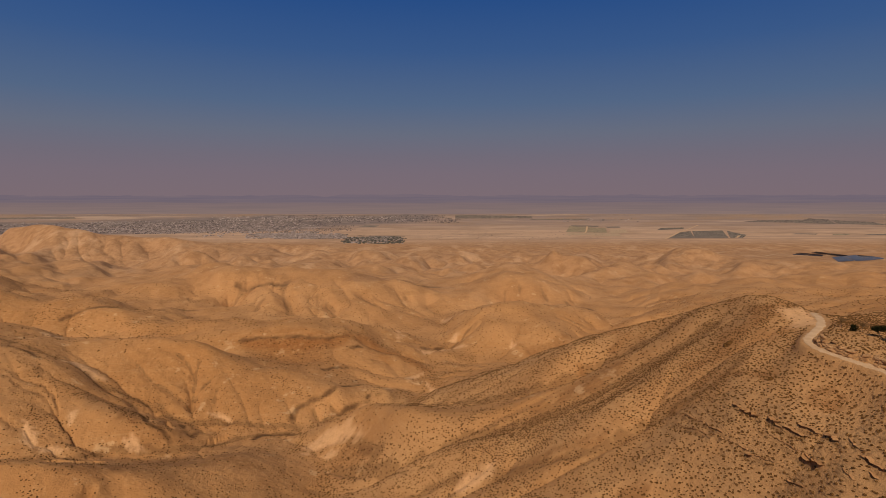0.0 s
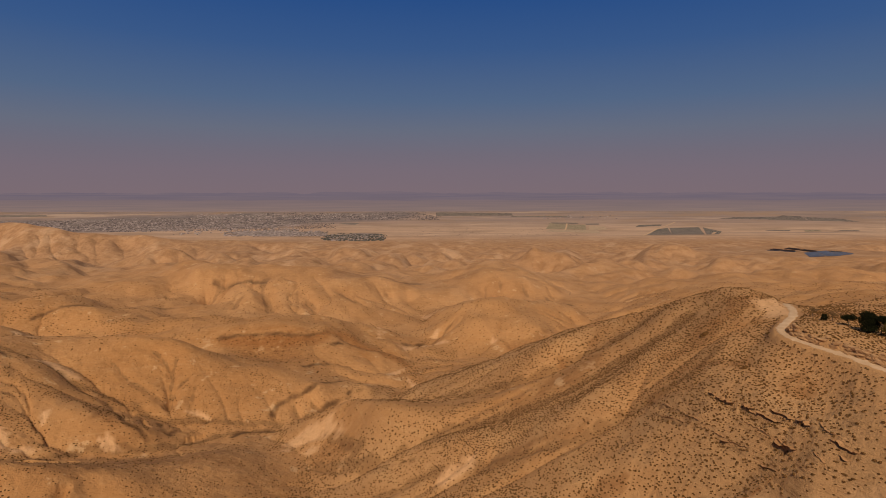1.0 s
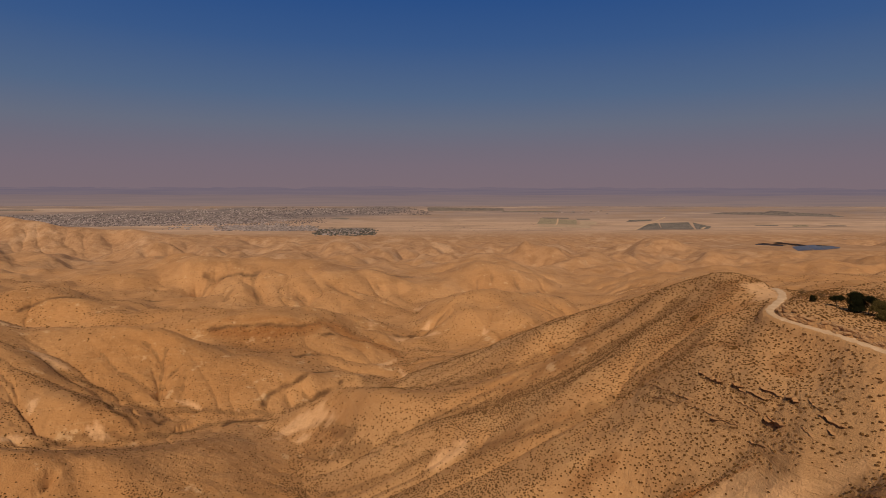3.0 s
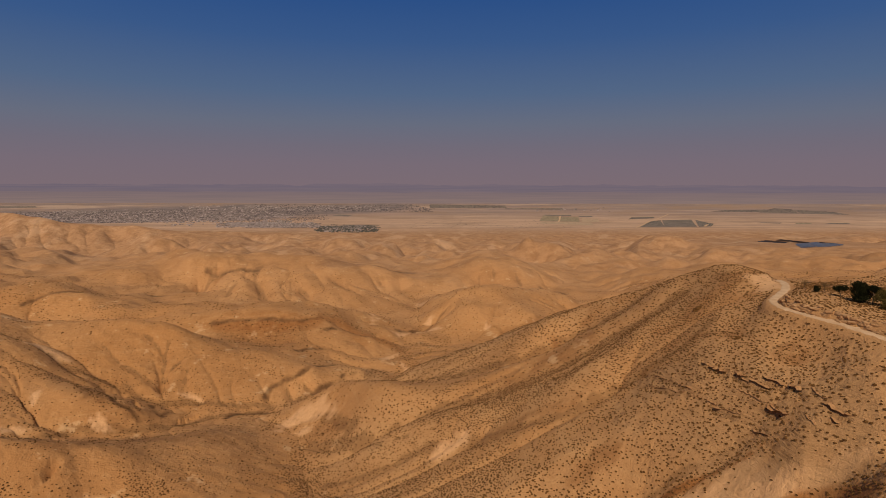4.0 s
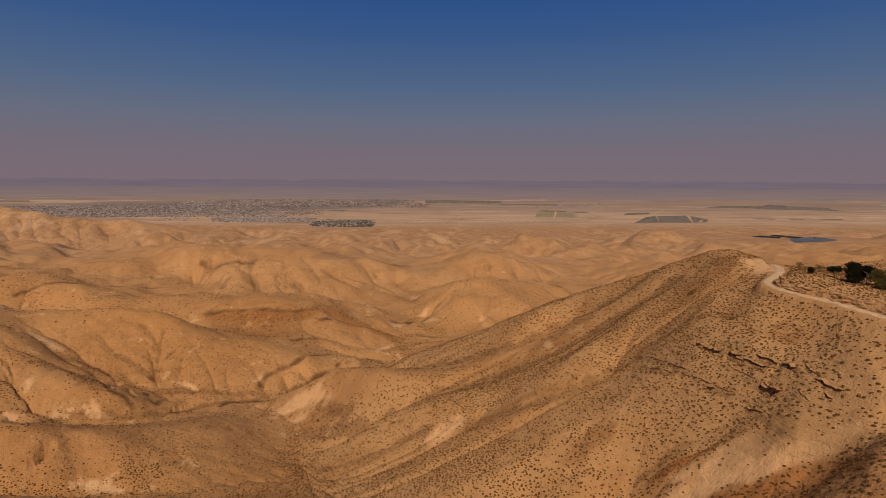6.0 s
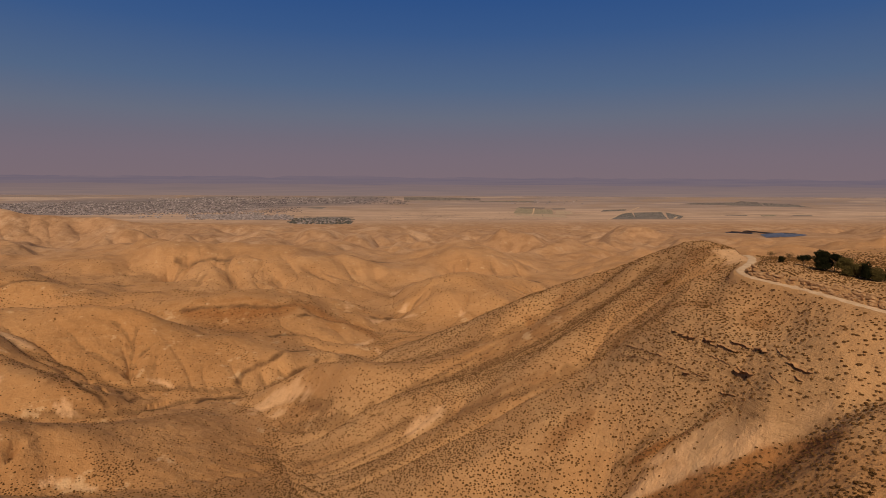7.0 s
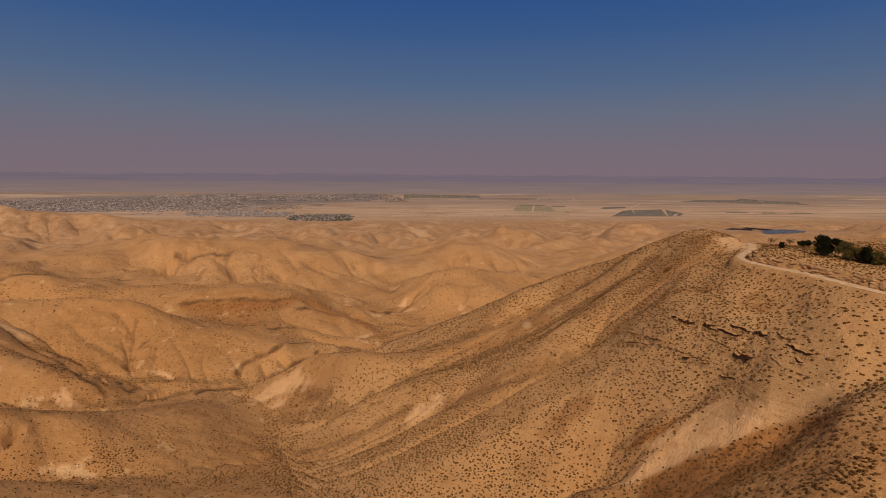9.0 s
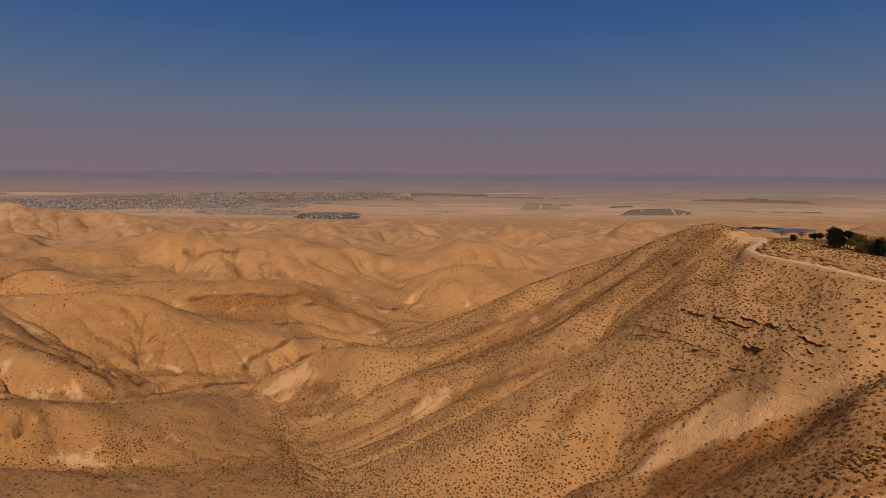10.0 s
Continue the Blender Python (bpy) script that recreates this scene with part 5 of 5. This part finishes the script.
def boxes(name, x, y, w, d, h, turn, label):
    """Flat-roofed houses, each with a parapet and a stair head, in one mesh."""
    n = len(x)
    z = ground_z(x, y) + EYE
    unit = np.array([(-1, -1, 0), (1, -1, 0), (1, 1, 0), (-1, 1, 0), (-1, -1, 1), (1, -1, 1), (1, 1, 1), (-1, 1, 1)], float)
    quads = np.array([(0, 1, 5, 4), (1, 2, 6, 5), (2, 3, 7, 6), (3, 0, 4, 7), (4, 5, 6, 7)])
    verts, faces, at = [], [], 0
    for sx, sy, ox, oy, z0, z1 in ((1, 1, 0, 0, -0.4, 1.0), (0.35, 0.4, 0.45, 0.3, 1.0, 1.32)):
        u = np.repeat(unit[None], n, 0)
        lx = (u[:, :, 0] * sx + ox) * w[:, None] / 2
        ly = (u[:, :, 1] * sy + oy) * d[:, None] / 2
        c, s = np.cos(turn)[:, None], np.sin(turn)[:, None]
        lz = z[:, None] + (z0 + (z1 - z0) * u[:, :, 2]) * h[:, None]
        verts.append(np.stack([x[:, None] + lx * c - ly * s, y[:, None] + lx * s + ly * c, lz], -1).reshape(-1, 3))
        faces.append((np.arange(n)[:, None, None] * 8 + quads[None] + at).reshape(-1, 4))
        at += n * 8
    me = mesh_from(name, np.vstack(verts), np.vstack(faces))
    me.materials.append(WALLS)
    return tagged(new(name, me), label, "town", kind="stuff")


def quarter(seed, count, s0, s1, y0, y1, ragged=0.5, back=0.0):
    """Places for houses over a stretch of the plain, in clumps and thinning out at its edges. back: how much deeper it reaches per unit of s."""
    rng = np.random.RandomState(seed)
    s, v = s0 + (s1 - s0) * rng.rand(count), rng.rand(count) * 2 - 1
    y = y0 + (y1 + back * (s - s1) - y0) * (v + 1) / 2
    u = (s - s0) / (s1 - s0) * 2 - 1
    n = fbm(s * 14, y / 130, 3, seed)
    keep = (np.maximum(np.abs(u), np.abs(v)) + ragged * n < 0.92) & (rng.rand(count) < 0.62 + 1.1 * fbm(s * 30, y / 70, 3, seed + 50))
    return s[keep] * y[keep], y[keep], rng


def town(seed, count, s0, s1, y0, y1, size, label, back=0.0):
    x, y, rng = quarter(seed, count, s0, s1, y0, y1, 0.5, back)
    n = len(x)
    boxes("town_houses", x, y, size * (0.7 + 0.7 * rng.rand(n)), size * (0.6 + 0.6 * rng.rand(n)), size * (0.32 + 0.45 * rng.rand(n) ** 2), rng.rand(n) * 0.5, label)


def grove(seed, count, s0, s1, y0, y1, size, label, ragged=0.5, back=0.0):
    x, y, rng = quarter(seed, count, s0, s1, y0, y1, ragged, back)
    r = size * (0.6 + 0.7 * rng.rand(len(x)))
    me = shrub_mesh("grove", x, y, r, seed, 5, 1)
    me.materials.clear()
    me.materials.append(PALM if size == 6 else HAZED_LEAVES)
    return tagged(new("grove", me), label, "trees", kind="stuff")


# s is the sideways share of the depth
town(401, 6200, -0.86, -0.20, 3120, 4170, 7.0, "pale flat-roofed houses of a sprawling desert town", 600)
town(402, 700, -0.42, -0.04, 3930, 4160, 8.5, "far pale houses at the edge of the town")
town(403, 1500, -0.36, -0.175, 2760, 3170, 6.5, "pale houses of the nearer quarter")
town(404, 460, -0.19, -0.072, 2450, 2960, 6.0, "pale village houses among dark trees")
town(405, 60, -0.45, -0.30, 2850, 3050, 8, "low pale sheds on the open plain")
town(406, 60, 0.20, 0.36, 3900, 4080, 8, "low white sheds on the plain")
grove(411, 11000, -0.86, -0.16, 3120, 4180, 4.0, "dark trees between the town's houses", 0.5, 600)
grove(412, 1600, -0.30, 0.04, 3860, 4190, 5, "dark date groves beyond the town")
grove(413, 1300, -0.19, -0.066, 2450, 2980, 6, "dense dark trees round the village")
grove(414, 1500, -0.36, -0.17, 2760, 3170, 3.4, "dark garden trees in the nearer quarter")
grove(415, 260, -0.05, 0.30, 2700, 3350, 2.6, "single dark trees dotted over the plain", 0.2)


def inside_quad(corners, u, v):
    """A place in a four-cornered field, u along its front and v towards its back."""
    a, b, c, d = corners
    return tuple((a[k] * (1 - u) + b[k] * u) * (1 - v) + (d[k] * (1 - u) + c[k] * u) * v for k in (0, 1))


def field(corners, label, trees=0, seed=0, size=3.5, soil=None):
    """A planted field laid on the plain, with dark rows of palms or bushes. corners: front left, front right, back right, back left."""
    bm = bmesh.new()
    nx, ny = 24, 10
    grid = [[inside_quad(corners, i / nx, j / ny) for i in range(nx + 1)] for j in range(ny + 1)]
    grid = [[bm.verts.new((x, y, float(ground_z(x, y)) + EYE + 0.7)) for x, y in row] for row in grid]
    for j in range(ny):
        for i in range(nx):
            bm.faces.new((grid[j][i], grid[j][i + 1], grid[j + 1][i + 1], grid[j + 1][i]))
    tagged(part("field", bm, soil or FIELD_SOIL), label, "field", kind="structure")
    if trees:
        rng = np.random.RandomState(seed)
        u, v = rng.rand(trees), np.rint(rng.rand(trees) * 14) / 14
        x, y = inside_quad(np.array(corners, float), u, np.clip(v, 0.03, 0.97))
        me = shrub_mesh("grove", x, y, size * (0.45 + 0.5 * rng.rand(trees)), seed, 5, 1)
        me.materials.clear()
        # farther fields get the leaf colour with haze painted in
        me.materials.append(HAZED_LEAVES if corners[0][1] > 3600 else PALM)
        tagged(new("grove", me), "rows of dark date palms in a planted field", "trees", kind="stuff")


field([(730, 3268), (839, 3244), (932, 3582), (847, 3677)], "square planted field with olive-brown rows", 260, 421, 2.6, OLIVE_SOIL)
field([(848, 3244), (958, 3208), (1053, 3549), (945, 3580)], "square planted field beside a pale track", 240, 422, 2.6, OLIVE_SOIL)
field([(966, 3190), (1083, 3215), (1145, 3436), (1060, 3490)], "thinly planted pale field", 40, 423, 2.4, DRY_SOIL)
field([(690, 3080), (960, 2950), (1010, 3150), (735, 3230)], "dry stubble field with few bushes", 50, 424, 2.4, DRY_SOIL)
field([(850, 3640), (1020, 3620), (1042, 3685), (866, 3715)], "narrow dark hedge field", 150, 425, 3.0)
field([(1063, 3561), (1151, 3566), (1168, 3640), (1072, 3636)], "small red-brown field", 0, 426)
field([(91, 4051), (663, 4065), (664, 4150), (95, 4200)], "long dark date grove on the far plain", 700, 427, 5)
field([(633, 4005), (1071, 3989), (1068, 4045), (646, 4040)], "thin dark field line on the far plain", 120, 428, 4)
field([(1150, 2800), (1300, 2830), (1500, 3330), (1400, 3240)], "dark date plantation beside a track", 500, 429, 3.4)
field([(1300, 2830), (1474, 2830), (1720, 3380), (1510, 3330)], "broad dark date plantation on the plain", 700, 430, 3.4)
field([(1484, 2830), (1558, 2850), (1690, 3060), (1735, 3360)], "dark plantation edge beside pale sheds", 260, 431, 3.4)
field([(1325, 3404), (1523, 3478), (1562, 3567), (1401, 3538)], "far strip of dark plantation", 260, 432, 3.4)
field([(2125, 3906), (2445, 3860), (2691, 4000), (2275, 3970)], "dark far grove in the haze", 420, 433, 5)
field([(2445, 3846), (2713, 3790), (2807, 4010), (2700, 4060)], "wide dark grove in the haze", 520, 434, 5)
field([(2723, 3790), (3030, 3720), (3028, 3880), (2815, 3990)], "far dark grove thinning out", 300, 435, 5)
field([(1972, 3112), (2099, 3087), (2153, 3150), (2038, 3170)], "narrow dark field on the far plain", 60, 436, 3)
field([(2150, 3030), (2257, 3040), (2320, 3140), (2231, 3140)], "small green-brown field on the plain", 60, 437, 3, OLIVE_SOIL)
field([(2335, 3050), (2494, 3055), (2540, 3120), (2439, 3130)], "reddish hamlet plot with bushes", 70, 438, 3)
field([(-561, 3627), (-445, 3590), (-428, 3700), (-526, 3720)], "dark ploughed field below the town", 0, 439)
field([(-3500, 4000), (-2700, 4050), (-2750, 4110), (-3500, 4080)], "long dark field line beyond the town", 200, 440, 4)


# four blocks of panels: corners in plan, and rows in each
SOLAR = [([(1126, 1769), (1141, 1646), (1211, 1741), (1257, 1922)], 3), ([(1280, 1905), (1187, 1620), (1259, 1697), (1389, 2035)], 3), ([(984, 1361), (1112, 1418), (1306, 1731), (1121, 1575)], 7), ([(1112, 1418), (1226, 1516), (1284, 1639), (1309, 1731)], 5)]


def solar_farm():
    base = new("solar_farm")
    base.location = spot(1180, 1640)
    tagged(base, "dark blue solar panels in rows on levelled ground", "solar farm")
    inv = Matrix.Translation(-base.location)
    for corners, rows_n in SOLAR:
        for k in range(rows_n):
            for a, b in ((0.0, 0.48), (0.52, 1.0)):
                line = [inside_quad(corners, a + (b - a) * i / 12, (k + 0.5) / rows_n) for i in range(13)]
                bm = bmesh.new()
                rows = []
                for x, y in line:
                    z = float(ground_z(x, y)) + EYE
                    rows.append([bm.verts.new(inv @ Vector(q)) for q in ((x, y - 2.6, z + 1.2), (x, y + 2.6, z + 3.4), (x, y + 2.6, z + 3.2), (x, y - 2.6, z + 1.0))])
                for r0, r1 in zip(rows, rows[1:]):
                    for c in range(4):
                        bm.faces.new((r0[c], r0[(c + 1) % 4], r1[(c + 1) % 4], r1[c]))
                panel = part("solar_panel", bm, PANEL, base)
                bm = bmesh.new()
                for x, y in line[::4]:
                    z = float(ground_z(x, y)) + EYE
                    tube(bm, [inv @ Vector((x, y, z - 1)), inv @ Vector((x, y, z + 2.2))], [0.15, 0.15], 4)
                part("post", bm, STEEL, panel)


solar_farm()


def track(points, width, label):
    """A pale track over the plain."""
    p = [Vector((s * y, y, 0)) for s, y in points]
    bm = bmesh.new()
    prev = None
    for a, b in zip(p, p[1:]):
        n = max(2, int((b - a).length / 25))
        t = (b - a).normalized()
        side = Vector((t.y, -t.x, 0)) * width / 2
        for i in range(n + 1):
            c = a.lerp(b, i / n)
            row = [bm.verts.new((q.x, q.y, float(ground_z(q.x, q.y)) + EYE + 1.0)) for q in (c - side, c + side)]
            if prev and i:
                bm.faces.new((prev[0], prev[1], row[1], row[0]))
            prev = row
    ob = part("track", bm, DUST)
    return tagged(ob, label, "track", kind="structure")


track([(0.2590, 3190), (0.2615, 3400), (0.2620, 3640)], 9, "pale track between two planted fields")
track([(0.405, 2760), (0.428, 3226), (0.464, 3732)], 9, "straight pale track across the plain")
track([(0.535, 2850), (0.540, 3000)], 14, "pale yard at the plantation's edge")
track([(0.59, 1698), (0.612, 1862), (0.676, 1844), (0.708, 1700), (0.735, 1660)], 8, "pale track round the solar farm")


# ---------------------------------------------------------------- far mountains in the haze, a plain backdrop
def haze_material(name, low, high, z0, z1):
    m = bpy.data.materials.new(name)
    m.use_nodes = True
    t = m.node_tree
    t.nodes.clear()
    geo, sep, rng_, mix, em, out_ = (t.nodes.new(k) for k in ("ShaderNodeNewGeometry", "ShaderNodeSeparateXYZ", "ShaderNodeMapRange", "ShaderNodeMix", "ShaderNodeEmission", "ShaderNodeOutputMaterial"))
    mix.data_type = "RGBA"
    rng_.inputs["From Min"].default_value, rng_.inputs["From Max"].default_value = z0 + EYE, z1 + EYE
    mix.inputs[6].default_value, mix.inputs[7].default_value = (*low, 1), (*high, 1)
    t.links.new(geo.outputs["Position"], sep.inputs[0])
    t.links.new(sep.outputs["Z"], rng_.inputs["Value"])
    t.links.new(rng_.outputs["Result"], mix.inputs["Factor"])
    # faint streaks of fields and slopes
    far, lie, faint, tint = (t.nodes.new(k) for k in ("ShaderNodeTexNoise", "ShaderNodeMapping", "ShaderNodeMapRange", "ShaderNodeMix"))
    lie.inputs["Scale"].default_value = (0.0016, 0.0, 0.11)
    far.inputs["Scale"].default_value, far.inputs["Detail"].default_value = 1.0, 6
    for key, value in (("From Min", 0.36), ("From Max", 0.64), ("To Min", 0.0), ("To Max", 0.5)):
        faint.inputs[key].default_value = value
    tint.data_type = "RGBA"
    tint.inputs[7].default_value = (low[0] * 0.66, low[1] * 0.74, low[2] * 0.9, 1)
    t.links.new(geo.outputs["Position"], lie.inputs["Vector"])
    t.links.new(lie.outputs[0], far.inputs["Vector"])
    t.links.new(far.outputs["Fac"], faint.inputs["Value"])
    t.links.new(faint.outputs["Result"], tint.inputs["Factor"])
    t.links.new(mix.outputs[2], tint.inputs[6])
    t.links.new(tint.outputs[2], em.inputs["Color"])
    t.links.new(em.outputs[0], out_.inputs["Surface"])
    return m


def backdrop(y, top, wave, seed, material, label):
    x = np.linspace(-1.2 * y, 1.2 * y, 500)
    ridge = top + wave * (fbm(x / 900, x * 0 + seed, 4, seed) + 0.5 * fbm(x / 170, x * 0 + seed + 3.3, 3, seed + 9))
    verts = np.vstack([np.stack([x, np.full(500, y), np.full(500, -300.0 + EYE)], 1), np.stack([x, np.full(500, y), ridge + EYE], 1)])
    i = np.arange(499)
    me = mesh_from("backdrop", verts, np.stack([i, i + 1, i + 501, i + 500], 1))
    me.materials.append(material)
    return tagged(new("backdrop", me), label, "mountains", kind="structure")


# upright glowing sheets, with the mauve haze set into their own colour
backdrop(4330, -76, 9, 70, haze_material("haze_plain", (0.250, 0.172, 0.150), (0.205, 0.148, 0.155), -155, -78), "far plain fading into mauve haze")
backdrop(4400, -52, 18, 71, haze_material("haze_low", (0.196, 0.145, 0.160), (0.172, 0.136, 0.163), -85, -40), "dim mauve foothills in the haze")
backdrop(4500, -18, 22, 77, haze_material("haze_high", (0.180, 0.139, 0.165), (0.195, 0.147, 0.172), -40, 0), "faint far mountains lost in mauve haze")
